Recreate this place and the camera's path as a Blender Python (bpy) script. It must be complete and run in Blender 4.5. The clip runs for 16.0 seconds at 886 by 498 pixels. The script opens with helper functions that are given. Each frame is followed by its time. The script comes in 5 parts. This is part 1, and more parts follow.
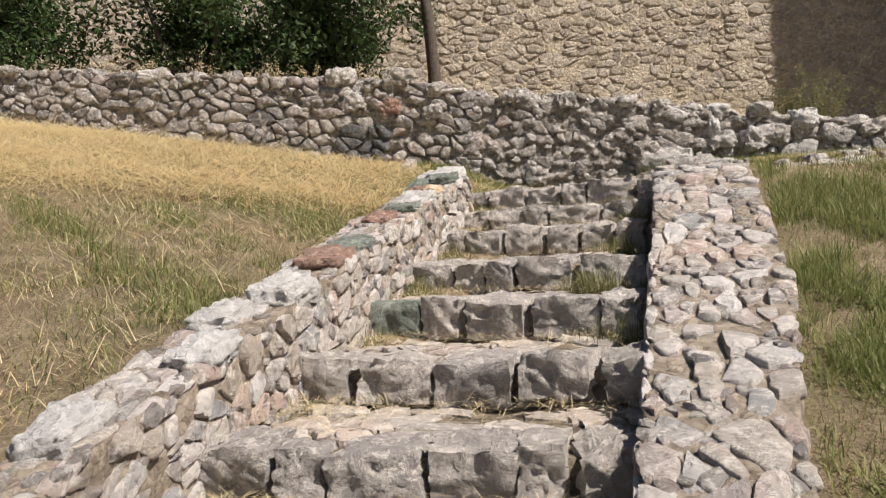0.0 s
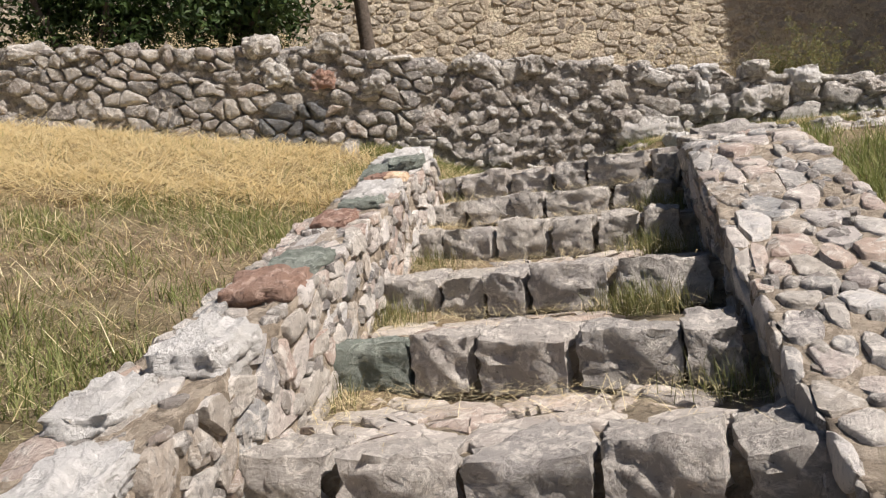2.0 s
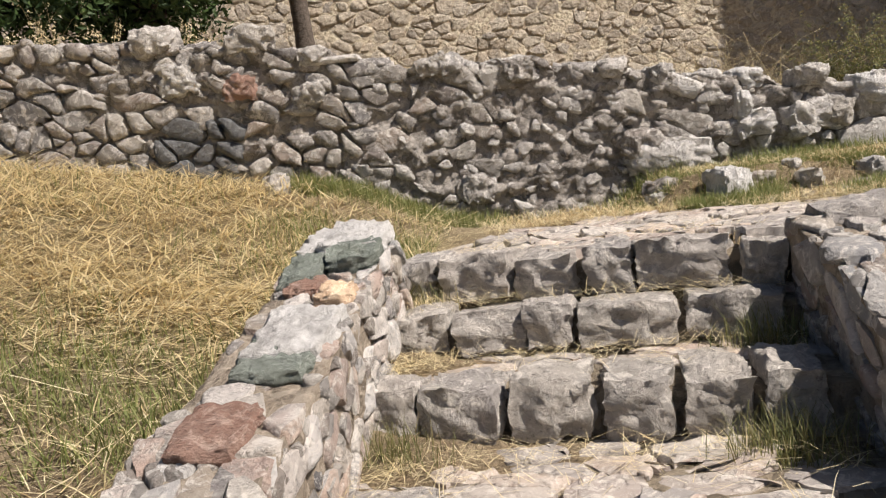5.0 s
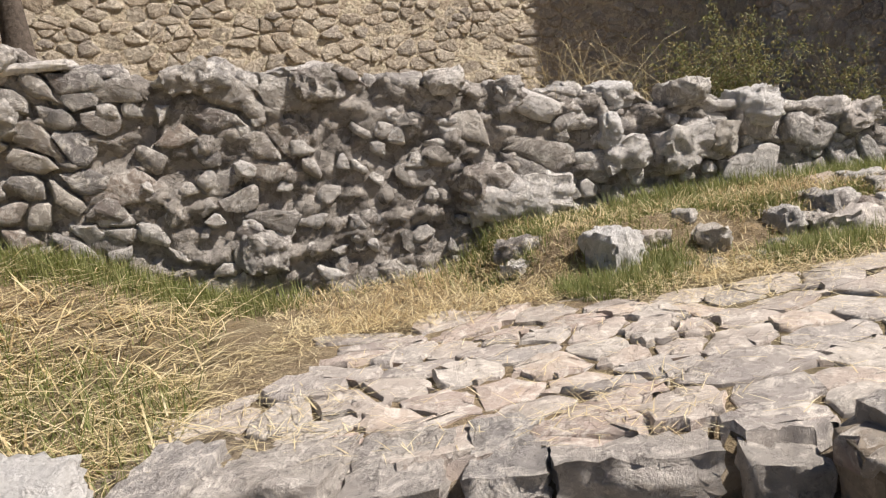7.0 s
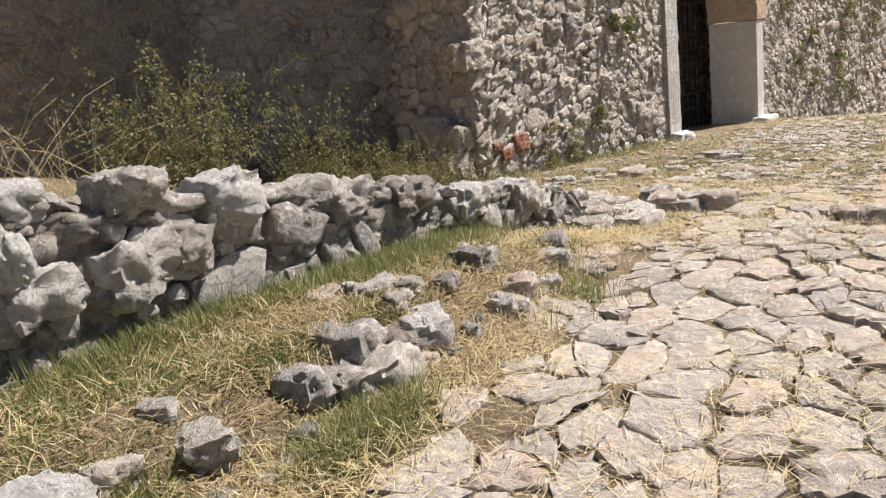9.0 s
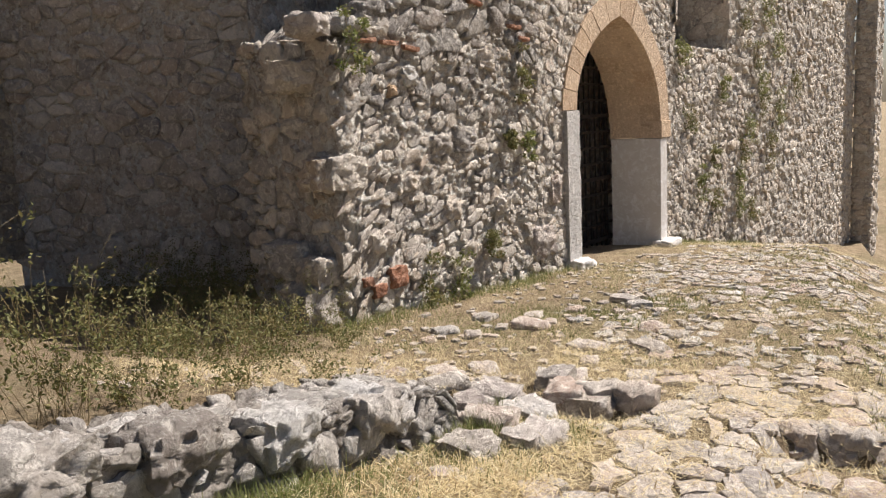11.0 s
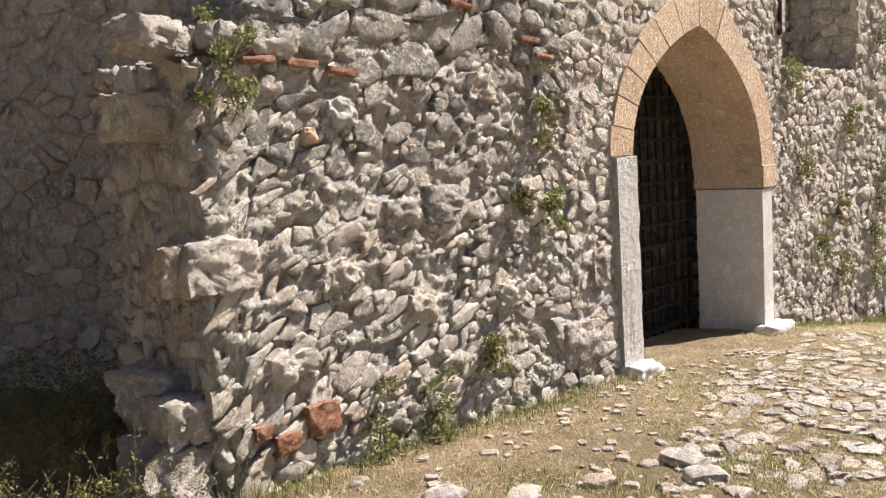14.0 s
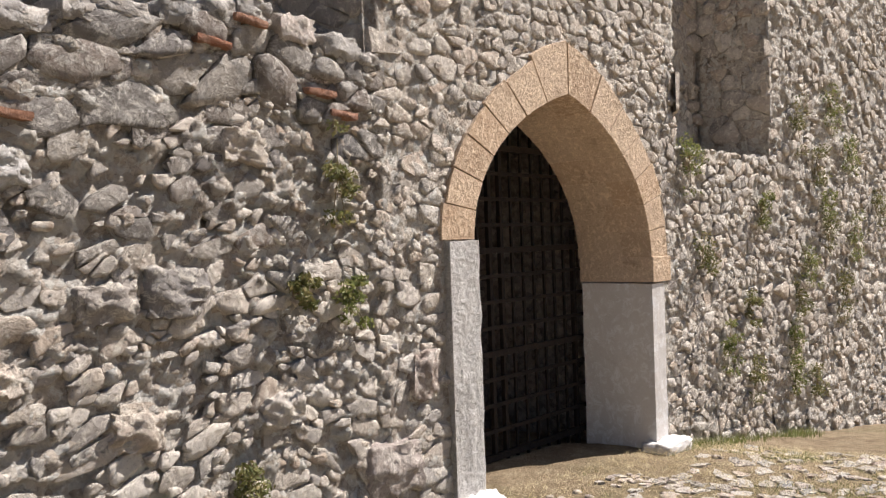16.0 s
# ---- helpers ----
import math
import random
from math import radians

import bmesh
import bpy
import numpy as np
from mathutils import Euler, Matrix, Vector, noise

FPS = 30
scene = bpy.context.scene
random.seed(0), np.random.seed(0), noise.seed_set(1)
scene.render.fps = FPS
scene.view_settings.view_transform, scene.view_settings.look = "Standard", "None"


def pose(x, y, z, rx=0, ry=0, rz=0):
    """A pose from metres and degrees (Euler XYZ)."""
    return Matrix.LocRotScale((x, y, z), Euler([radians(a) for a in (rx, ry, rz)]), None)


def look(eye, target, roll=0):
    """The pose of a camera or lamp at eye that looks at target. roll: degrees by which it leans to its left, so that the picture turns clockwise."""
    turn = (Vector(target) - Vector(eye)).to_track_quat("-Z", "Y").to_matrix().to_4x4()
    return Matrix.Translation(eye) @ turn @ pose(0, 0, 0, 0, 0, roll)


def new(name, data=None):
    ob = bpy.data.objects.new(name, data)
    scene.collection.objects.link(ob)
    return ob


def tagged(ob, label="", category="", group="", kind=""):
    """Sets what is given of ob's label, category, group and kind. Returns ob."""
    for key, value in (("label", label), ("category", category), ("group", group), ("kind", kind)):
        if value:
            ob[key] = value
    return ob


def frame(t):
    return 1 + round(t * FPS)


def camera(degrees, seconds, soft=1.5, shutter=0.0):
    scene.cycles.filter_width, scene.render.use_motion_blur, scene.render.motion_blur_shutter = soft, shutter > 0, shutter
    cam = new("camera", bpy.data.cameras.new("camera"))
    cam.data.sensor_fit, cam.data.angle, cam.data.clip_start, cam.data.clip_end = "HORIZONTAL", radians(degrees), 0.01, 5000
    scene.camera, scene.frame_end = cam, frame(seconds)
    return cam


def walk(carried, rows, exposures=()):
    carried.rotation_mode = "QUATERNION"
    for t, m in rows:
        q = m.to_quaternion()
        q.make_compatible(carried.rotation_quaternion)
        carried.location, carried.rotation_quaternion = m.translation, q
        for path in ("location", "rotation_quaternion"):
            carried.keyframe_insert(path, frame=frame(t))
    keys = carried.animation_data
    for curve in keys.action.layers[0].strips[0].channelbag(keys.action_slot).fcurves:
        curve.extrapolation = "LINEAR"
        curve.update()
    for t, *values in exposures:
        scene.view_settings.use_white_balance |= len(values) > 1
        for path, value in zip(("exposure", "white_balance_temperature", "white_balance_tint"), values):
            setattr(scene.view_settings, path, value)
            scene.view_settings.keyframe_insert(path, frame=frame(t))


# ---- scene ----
cam = camera(56.6, 16.0, soft=1.2)
METRES, EYE, TILT, LEAN, TURN = 14.0, 1.65, 0.0, 0.0, 0.0
ROWS = [
    (0.0, 0.0, 0.0, 0.0, -0.06, -0.91, 3.89),
    (0.5, -0.0113, 0.0201, -0.0001, -3.91, -2.44, 4.49),
    (1.0, -0.0158, 0.0515, -0.0008, -5.19, -4.28, 4.94),
    (1.5, -0.0173, 0.0802, 0.0019, -5.09, -4.56, 5.35),
    (2.0, -0.02, 0.1066, 0.0092, -5.56, -2.54, 6.54),
    (2.5, -0.0162, 0.1339, 0.0102, -3.12, -0.88, 7.52),
    (3.0, -0.0112, 0.1614, 0.0222, -1.0, -2.91, 8.27),
    (3.5, -0.0121, 0.1784, 0.032, -2.51, -3.93, 8.34),
    (6.0, 0.0083, 0.3112, 0.0666, -13.4, -7.46, 7.11),
    (6.5, 0.0182, 0.3421, 0.0742, -16.49, -9.16, 7.76),
    (7.0, 0.0267, 0.3744, 0.0853, -23.42, -8.97, 7.77),
    (7.5, 0.0426, 0.4005, 0.0884, -31.82, -9.76, 8.36),
    (8.0, 0.0621, 0.4269, 0.0959, -38.15, -11.52, 9.16),
    (8.5, 0.0802, 0.4531, 0.1051, -50.27, -13.77, 8.98),
    (9.0, 0.1024, 0.4677, 0.1122, -61.86, -14.12, 6.53),
    (9.5, 0.1265, 0.4795, 0.1192, -65.87, -13.52, 5.24),
    (10.0, 0.1547, 0.494, 0.1256, -66.68, -11.7, 3.95),
    (12.5, 0.3249, 0.5026, 0.1358, -68.85, -7.44, 2.92),
    (13.0, 0.3602, 0.5065, 0.1355, -66.3, -7.76, 3.72),
    (13.5, 0.3948, 0.5114, 0.1361, -64.08, -7.6, 4.56),
    (14.0, 0.4344, 0.5076, 0.1371, -60.49, -6.35, 3.65),
    (14.5, 0.4716, 0.5036, 0.1392, -61.05, -5.43, 3.57),
    (15.0, 0.4995, 0.4919, 0.1415, -63.36, -3.62, 3.81),
    (15.5, 0.5285, 0.4803, 0.1402, -61.69, -2.36, 3.08),
    (16.0, 0.5592, 0.4749, 0.1312, -62.45, -0.65, 1.86),
]
walk(cam, [(t, pose(0, 0, EYE, TILT, LEAN, TURN) @ pose(METRES * x, METRES * y, METRES * z, 90 + pitch, roll, yaw)) for t, x, y, z, yaw, pitch, roll in ROWS], exposures=[(0.0, 0.55, 6250, 13), (1.5, 0.6, 6200, 13), (6.0, 0.66, 6250, 13), (10.0, 0.65, 6150, 13), (12.5, 0.7, 6500, 14), (13.5, 0.92, 6400, 14), (14.5, 1.0, 6300, 14), (15.2, 0.9, 6250, 14), (16.0, 0.76, 6150, 14)])

# ---- light ----
world = bpy.data.worlds.new("sky")
scene.world = world
world.use_nodes = True
SUN_EL, SUN_AZ = 51.0, 127.0  # elevation; compass turn from +y towards +x
sky = world.node_tree.nodes.new("ShaderNodeTexSky")
sky.sky_type = "NISHITA"
sky.sun_disc = False
sky.sun_elevation, sky.sun_rotation = radians(SUN_EL), radians(SUN_AZ)
sky.air_density, sky.dust_density = 1.0, 1.5
bg = world.node_tree.nodes["Background"]
bg.inputs["Strength"].default_value = 0.04
world.node_tree.links.new(sky.outputs[0], bg.inputs["Color"])
sun = new("sun", bpy.data.lights.new("sun", "SUN"))
sun.data.energy, sun.data.angle, sun.data.color = 5.0, radians(0.5), (1.0, 0.91, 0.79)
ce = math.cos(radians(SUN_EL))
sun.matrix_world = look((ce * math.sin(radians(SUN_AZ)) * 60, ce * math.cos(radians(SUN_AZ)) * 60, math.sin(radians(SUN_EL)) * 60), (0, 0, 0))


# ---- materials ----
def material(name, build, rough=0.85, metal=0.0):
    m = bpy.data.materials.new(name)
    m.use_nodes = True
    t = m.node_tree
    b = t.nodes["Principled BSDF"]
    b.inputs["Roughness"].default_value, b.inputs["Metallic"].default_value = rough, metal
    b.inputs["Specular IOR Level"].default_value = 0.3
    build(t, b)
    return m


def node(t, kind, **values):
    n = t.nodes.new(kind)
    for k, v in values.items():
        n.inputs[k].default_value = v
    return n


def ramp(t, source, stops):
    r = t.nodes.new("ShaderNodeValToRGB")
    e = r.color_ramp.elements
    while len(e) < len(stops):
        e.new(0.5)
    for s, (p, c) in zip(e, stops):
        s.position, s.color = p, (*c, 1)
    t.links.new(source, r.inputs[0])
    return r.outputs[0]


def blend(t, fac, a, b, mode="MIX"):
    m = t.nodes.new("ShaderNodeMix")
    m.data_type, m.blend_type = "RGBA", mode
    for sock, v in ((m.inputs["Factor"], fac), (m.inputs["A"], a), (m.inputs["B"], b)):
        if isinstance(v, bpy.types.NodeSocket):
            t.links.new(v, sock)
        elif isinstance(v, tuple):
            sock.default_value = (*v, 1)
        else:
            sock.default_value = v
    return m.outputs["Result"]


def arith(t, op, a, b=0.0):
    m = t.nodes.new("ShaderNodeMath")
    m.operation = op
    for sock, v in zip(m.inputs, (a, b)):
        if isinstance(v, bpy.types.NodeSocket):
            t.links.new(v, sock)
        else:
            sock.default_value = v
    return m.outputs[0]


def place(t):
    return t.nodes.new("ShaderNodeTexCoord").outputs["Object"]


def grain(t, scale, detail=6.0, rough=0.6, distort=0.0, vec=None):
    n = node(t, "ShaderNodeTexNoise", Scale=scale, Detail=detail, Roughness=rough, Distortion=distort)
    t.links.new(vec or place(t), n.inputs["Vector"])
    return n.outputs["Fac"]


def piece_random(t):
    """A number for each piece: separate objects and islands of a joined mesh alike."""
    a = t.nodes.new("ShaderNodeObjectInfo").outputs["Random"]
    b = t.nodes.new("ShaderNodeNewGeometry").outputs["Random Per Island"]
    return arith(t, "FRACT", arith(t, "ADD", a, b))


def relief(t, b, height, strength, distance):
    n = node(t, "ShaderNodeBump", Strength=strength, Distance=distance)
    t.links.new(height, n.inputs["Height"])
    t.links.new(n.outputs[0], b.inputs["Normal"])


def stone_material(name, tones, vein=(0.55, 0.54, 0.52), dark=(0.10, 0.095, 0.09), moss=0.25, scale=1.0, bump=0.6, dirt=0.5):
    def build(t, b):
        stops = [((i + 0.5) / len(tones), c) for i, c in enumerate(tones)]
        base = ramp(t, piece_random(t), stops)
        big = grain(t, 7 * scale, 5, 0.65)
        fine = grain(t, 38 * scale, 8, 0.75, 0.4)
        base = blend(t, ramp(t, big, [(0.45, (0, 0, 0)), (0.7, (0.5, 0.5, 0.5))]), base, vein)
        mid = grain(t, 19 * scale, 7, 0.72, 0.8)
        base = blend(t, ramp(t, mid, [(0.33, (dirt, dirt, dirt)), (0.46, (0, 0, 0))]), base, tuple(0.5 * (p + q) for p, q in zip(dark, vein)))
        base = blend(t, ramp(t, fine, [(0.32, (dirt + 0.15,) * 3), (0.44, (0, 0, 0))]), base, dark)
        pale = grain(t, 13 * scale, 8, 0.78, 0.7)
        base = blend(t, ramp(t, pale, [(0.5, (0, 0, 0)), (0.6, (0.8, 0.8, 0.8))]), base, tuple(min(0.84, q * 1.4) for q in vein))
        grime = grain(t, 2.2 * scale, 8, 0.7, 0.5)
        base = blend(t, ramp(t, grime, [(0.3, (0.55, 0.55, 0.55)), (0.44, (0, 0, 0))]), base, dark)
        lich = grain(t, 3.1 * scale, 7, 0.7)
        base = blend(t, ramp(t, lich, [(0.58, (0, 0, 0)), (0.72, (moss, moss, moss))]), base, (0.24, 0.22, 0.13))
        t.links.new(base, b.inputs["Base Color"])
        crack = node(t, "ShaderNodeTexVoronoi", Scale=15 * scale, Randomness=1.0)
        t.links.new(place(t), crack.inputs["Vector"])
        h = arith(t, "ADD", arith(t, "MULTIPLY", fine, 0.9), arith(t, "MULTIPLY", crack.outputs["Distance"], 0.8))
        h = arith(t, "ADD", h, arith(t, "ADD", arith(t, "MULTIPLY", big, 0.8), arith(t, "MULTIPLY", arith(t, "ADD", mid, pale), 1.1)))
        relief(t, b, h, min(1.0, bump * 1.4), 0.052)
    return material(name, build, 0.9)


def mortar_material(name, light, mid, dark, bump=0.6, scale=1.0):
    def build(t, b):
        big, fine = grain(t, 5 * scale, 8, 0.7), grain(t, 38 * scale, 8, 0.75, 0.4)
        base = ramp(t, big, [(0.3, dark), (0.5, mid), (0.7, light)])
        base = blend(t, ramp(t, fine, [(0.34, (0.75, 0.75, 0.75)), (0.5, (0, 0, 0))]), base, dark)
        chunk = node(t, "ShaderNodeTexVoronoi", Scale=17 * scale, Randomness=1.0)
        t.links.new(place(t), chunk.inputs["Vector"])
        pebble = ramp(t, chunk.outputs["Color"], [(0.35, (0, 0, 0)), (0.8, (0.6, 0.6, 0.6))])
        base = blend(t, pebble, base, tuple(min(0.75, q * 1.3) for q in light))
        pale = grain(t, 14 * scale, 8, 0.75, 0.6)
        base = blend(t, ramp(t, pale, [(0.53, (0, 0, 0)), (0.63, (0.75, 0.75, 0.75))]), base, tuple(min(0.8, q * 1.4) for q in light))
        t.links.new(base, b.inputs["Base Color"])
        h = arith(t, "ADD", arith(t, "ADD", fine, pale), arith(t, "MULTIPLY", big, 0.8))
        relief(t, b, arith(t, "SUBTRACT", h, arith(t, "MULTIPLY", chunk.outputs["Distance"], 0.9)), min(1.0, bump * 1.4), 0.06)
    return material(name, build, 0.95)


def plain_material(name, a, c, scale=20.0, rough=0.8, metal=0.0, bump=0.3):
    def build(t, b):
        n = grain(t, scale, 7, 0.65)
        t.links.new(ramp(t, n, [(0.3, a), (0.7, c)]), b.inputs["Base Color"])
        relief(t, b, n, bump, 0.02)
    return material(name, build, rough, metal)


def leaf_material(name, tones, through_light=0.35):
    def build(t, b):
        col = ramp(t, piece_random(t), [((i + 0.5) / len(tones), c) for i, c in enumerate(tones)])
        t.links.new(col, b.inputs["Base Color"])
        tr = t.nodes.new("ShaderNodeBsdfTranslucent")
        t.links.new(col, tr.inputs["Color"])
        mix = t.nodes.new("ShaderNodeMixShader")
        mix.inputs[0].default_value = through_light
        t.links.new(b.outputs[0], mix.inputs[1])
        t.links.new(tr.outputs[0], mix.inputs[2])
        t.links.new(mix.outputs[0], t.nodes["Material Output"].inputs["Surface"])
    return material(name, build, 0.6)


STEP = stone_material("grey_limestone", [(0.4, 0.366, 0.331), (0.48, 0.435, 0.38), (0.331, 0.309, 0.295), (0.5, 0.449, 0.4), (0.4, 0.369, 0.345)], vein=(0.54, 0.50, 0.45), dirt=0.65, bump=0.55)
GREEN = stone_material("green_schist", [(0.21, 0.24, 0.205), (0.25, 0.275, 0.235)], vein=(0.32, 0.34, 0.30), dark=(0.08, 0.095, 0.085))
RED = stone_material("red_stone", [(0.34, 0.20, 0.15), (0.38, 0.24, 0.18)], vein=(0.44, 0.32, 0.26))
COPING = stone_material("pale_rubble", [(0.534, 0.484, 0.425), (0.395, 0.326, 0.257), (0.652, 0.613, 0.573), (0.514, 0.375, 0.306), (0.326, 0.331, 0.336), (0.553, 0.474, 0.395), (0.75, 0.721, 0.692), (0.415, 0.296, 0.237), (0.593, 0.563, 0.543), (0.355, 0.336, 0.316), (0.712, 0.682, 0.652), (0.553, 0.425, 0.346)], vein=(0.58, 0.54, 0.49), dirt=0.55, bump=0.55)
RETAIN = stone_material("weathered_rubble", [(0.31, 0.267, 0.233), (0.19, 0.177, 0.168), (0.431, 0.388, 0.337), (0.243, 0.225, 0.216), (0.362, 0.293, 0.243), (0.156, 0.147, 0.147), (0.483, 0.44, 0.388)], vein=(0.50, 0.47, 0.43), dirt=0.6, bump=0.55)
COPING_GREY = stone_material("grey_white_rubble", [(0.428, 0.396, 0.363), (0.317, 0.293, 0.275), (0.558, 0.53, 0.493), (0.372, 0.344, 0.317), (0.503, 0.456, 0.41), (0.633, 0.604, 0.577)], vein=(0.58, 0.55, 0.51), dirt=0.6, bump=0.55)
WHITE = stone_material("white_limestone", [(0.614, 0.592, 0.56), (0.668, 0.65, 0.623)], vein=(0.58, 0.56, 0.54), dark=(0.2, 0.18, 0.165), dirt=0.5, bump=0.55)
DARK_RUBBLE = stone_material("dark_rubble", [(0.12, 0.12, 0.12), (0.15, 0.145, 0.14)], vein=(0.2, 0.2, 0.2), dirt=0.8)
BACK = stone_material("warm_rubble", [(0.48, 0.41, 0.32), (0.38, 0.32, 0.25), (0.56, 0.49, 0.39), (0.33, 0.29, 0.25), (0.45, 0.37, 0.28)], vein=(0.52, 0.46, 0.37), dirt=0.5)
GATE = stone_material("gate_rubble", [(0.52, 0.458, 0.395), (0.374, 0.338, 0.312), (0.645, 0.582, 0.52), (0.541, 0.437, 0.343), (0.77, 0.718, 0.655), (0.291, 0.27, 0.26), (0.624, 0.551, 0.478), (0.52, 0.416, 0.333), (0.749, 0.686, 0.614)], vein=(0.61, 0.56, 0.49), dirt=0.45, bump=0.52)
SLAB = stone_material("path_slab", [(0.47, 0.41, 0.36), (0.38, 0.345, 0.32), (0.52, 0.47, 0.415), (0.48, 0.375, 0.315), (0.34, 0.315, 0.295), (0.53, 0.435, 0.36)], vein=(0.50, 0.46, 0.41), dark=(0.16, 0.135, 0.11), dirt=0.55, moss=0.15, bump=0.42)
SANDSTONE = stone_material("orange_sandstone", [(0.55, 0.39, 0.26), (0.63, 0.49, 0.36), (0.47, 0.335, 0.225), (0.60, 0.46, 0.33)], vein=(0.62, 0.49, 0.36), dark=(0.24, 0.15, 0.09), moss=0.08, bump=0.35, scale=1.5)
MARBLE = stone_material("white_marble", [(0.70, 0.67, 0.64), (0.66, 0.63, 0.60)], vein=(0.72, 0.70, 0.68), dark=(0.42, 0.39, 0.36), dirt=0.15, moss=0.08, bump=0.16, scale=0.7)
BRICK = stone_material("old_brick", [(0.42, 0.19, 0.11), (0.38, 0.18, 0.12), (0.46, 0.23, 0.14)], vein=(0.48, 0.30, 0.22), moss=0.05)
M_STEP = mortar_material("stair_mortar", (0.36, 0.30, 0.22), (0.26, 0.21, 0.15), (0.10, 0.085, 0.065))
M_COPE = mortar_material("parapet_mortar", (0.46, 0.39, 0.31), (0.35, 0.285, 0.215), (0.13, 0.105, 0.08))
M_RET = mortar_material("retaining_mortar", (0.46, 0.42, 0.375), (0.31, 0.28, 0.25), (0.095, 0.085, 0.075), bump=0.6)
M_BACK = mortar_material("back_mortar", (0.62, 0.52, 0.39), (0.52, 0.43, 0.32), (0.22, 0.175, 0.13))
M_GATE = mortar_material("gate_mortar", (0.70, 0.63, 0.545), (0.57, 0.50, 0.42), (0.21, 0.17, 0.145), bump=0.6)
IRON = plain_material("rusty_iron", (0.02, 0.018, 0.017), (0.05, 0.035, 0.028), 30, 0.7, 0.6)
BARK = plain_material("bark", (0.05, 0.04, 0.032), (0.13, 0.105, 0.085), 25, 0.95, 0.0, 0.9)
DRY = leaf_material("dry_grass", [(0.72, 0.60, 0.35), (0.80, 0.69, 0.43), (0.60, 0.49, 0.28), (0.86, 0.77, 0.52)], 0.4)
STEM = leaf_material("dry_stem", [(0.26, 0.20, 0.10), (0.36, 0.28, 0.14), (0.20, 0.16, 0.09)], 0.2)
FRESH = leaf_material("green_grass", [(0.17, 0.20, 0.06), (0.24, 0.26, 0.09), (0.33, 0.32, 0.14), (0.14, 0.17, 0.05)], 0.35)
LEAF = leaf_material("tree_leaf", [(0.035, 0.065, 0.02), (0.05, 0.09, 0.025), (0.07, 0.11, 0.03), (0.03, 0.05, 0.018)], 0.3)
BROWN = leaf_material("brown_straw", [(0.42, 0.31, 0.16), (0.50, 0.38, 0.20), (0.34, 0.25, 0.13)], 0.3)
WEED = leaf_material("weed_leaf", [(0.16, 0.17, 0.06), (0.22, 0.21, 0.08), (0.13, 0.15, 0.06), (0.27, 0.23, 0.10)], 0.3)


# ---- lie of the land ----
def smooth(a, b, x):
    q = np.clip((x - a) / (b - a), 0, 1)
    return q * q * (3 - 2 * q)


def stair_left(y):
    return -1.0 + (y - 3.3) * 0.325


def stair_right(y):
    return 0.64 + (y - 2.83) * 0.302


def rw_y(x):  # front face of the retaining wall
    return 9.14 - 0.19 * (x - 3.64)


def rw_top(x):
    return 3.5 - np.where(x < 0, 0.135, 0.195) * x


def path_level(x):
    return 2.0 - 0.055 * np.clip(x - 4, 0, 12) - 0.16 * np.clip(x - 16, 0, 14)


def stair_level(y):
    return 0.86 + 0.302 * (y - 3.1)


def land(x, y):
    """Height of the ground, for numbers or arrays."""
    x, y = np.asarray(x, float), np.asarray(y, float)
    lawn = 1.28 + 0.23 * (y - 4.2) - 0.15 * (np.clip(x, -14, 99) + 0.9)
    path = path_level(x)
    terrace = 0.2 * smooth(2.0, 2.5, x) * (1 - smooth(5.2, 6.8, x)) * smooth(8.3, 8.75, y + 0.17 * (x - 2.5))
    bank = path - 0.38 * np.clip(6.35 - y, 0, 9)
    right = np.where(y < 6.35, bank, path + terrace)
    side = smooth(-0.1, 1.0, x - (y - 7.3) * 0.1)
    h = np.where(y > 6.35, lawn * (1 - side) + (path + terrace) * side, np.where(x < (stair_left(y) + stair_right(y)) / 2, lawn, right))
    inside = (x > stair_left(y) - 0.25) & (x < stair_right(y) + 0.3) & (y < 7.52 - 0.595 * (x - 0.26))
    h = np.where(inside, np.minimum(stair_level(y) - 0.33, h), h)
    behind = rw_top(np.clip(x, -12, 7.0)) - 0.1 + 0.05 * (y - rw_y(x))
    behind = behind * (1 - smooth(6.3, 8.3, x)) + path * smooth(6.3, 8.3, x)
    h = np.where(y > rw_y(x) + 0.22, behind, h)
    h = h - 0.2 * np.exp(-(((x - 7.22) / 0.2) ** 2 + ((y - 6.7) / 0.3) ** 2) ** 2) - 0.1 * np.exp(-((x - 7.45) / 0.12) ** 2 - ((y - 7.95) / 0.3) ** 2)
    return np.clip(h, -2.5, 5.2)


def land_rough(x, y):
    return float(land(x, y)) + 0.03 * noise.noise((x * 1.7, y * 1.7, 0)) + 0.012 * noise.noise((x * 7, y * 7, 3))


# ---- building blocks ----
def mesh_of(name, verts, faces, smooth_faces=True, sharp=0):
    me = bpy.data.meshes.new(name)
    me.from_pydata([tuple(v) for v in verts], [], faces)
    if smooth_faces:
        me.polygons.foreach_set("use_smooth", [True] * len(me.polygons))
        if sharp:
            me.set_sharp_from_angle(angle=radians(sharp))
    me.update()
    return me


def piece(name, verts, faces, mat, parent=None, label="", soft=True, kind="", sharp=0):
    ob = new(name, mesh_of(name, verts, faces, soft, sharp))
    ob.data.materials.append(mat)
    if parent:
        ob.parent = parent
        ob.matrix_parent_inverse = Matrix.Translation(-parent.location)
    if label:
        ob["label"] = label
    if kind:
        ob["kind"] = kind
    return ob


def joined(shapes):
    verts, faces = [], []
    for v, f in shapes:
        o = len(verts)
        verts.extend(v)
        faces.extend([tuple(i + o for i in q) for q in f])
    return verts, faces


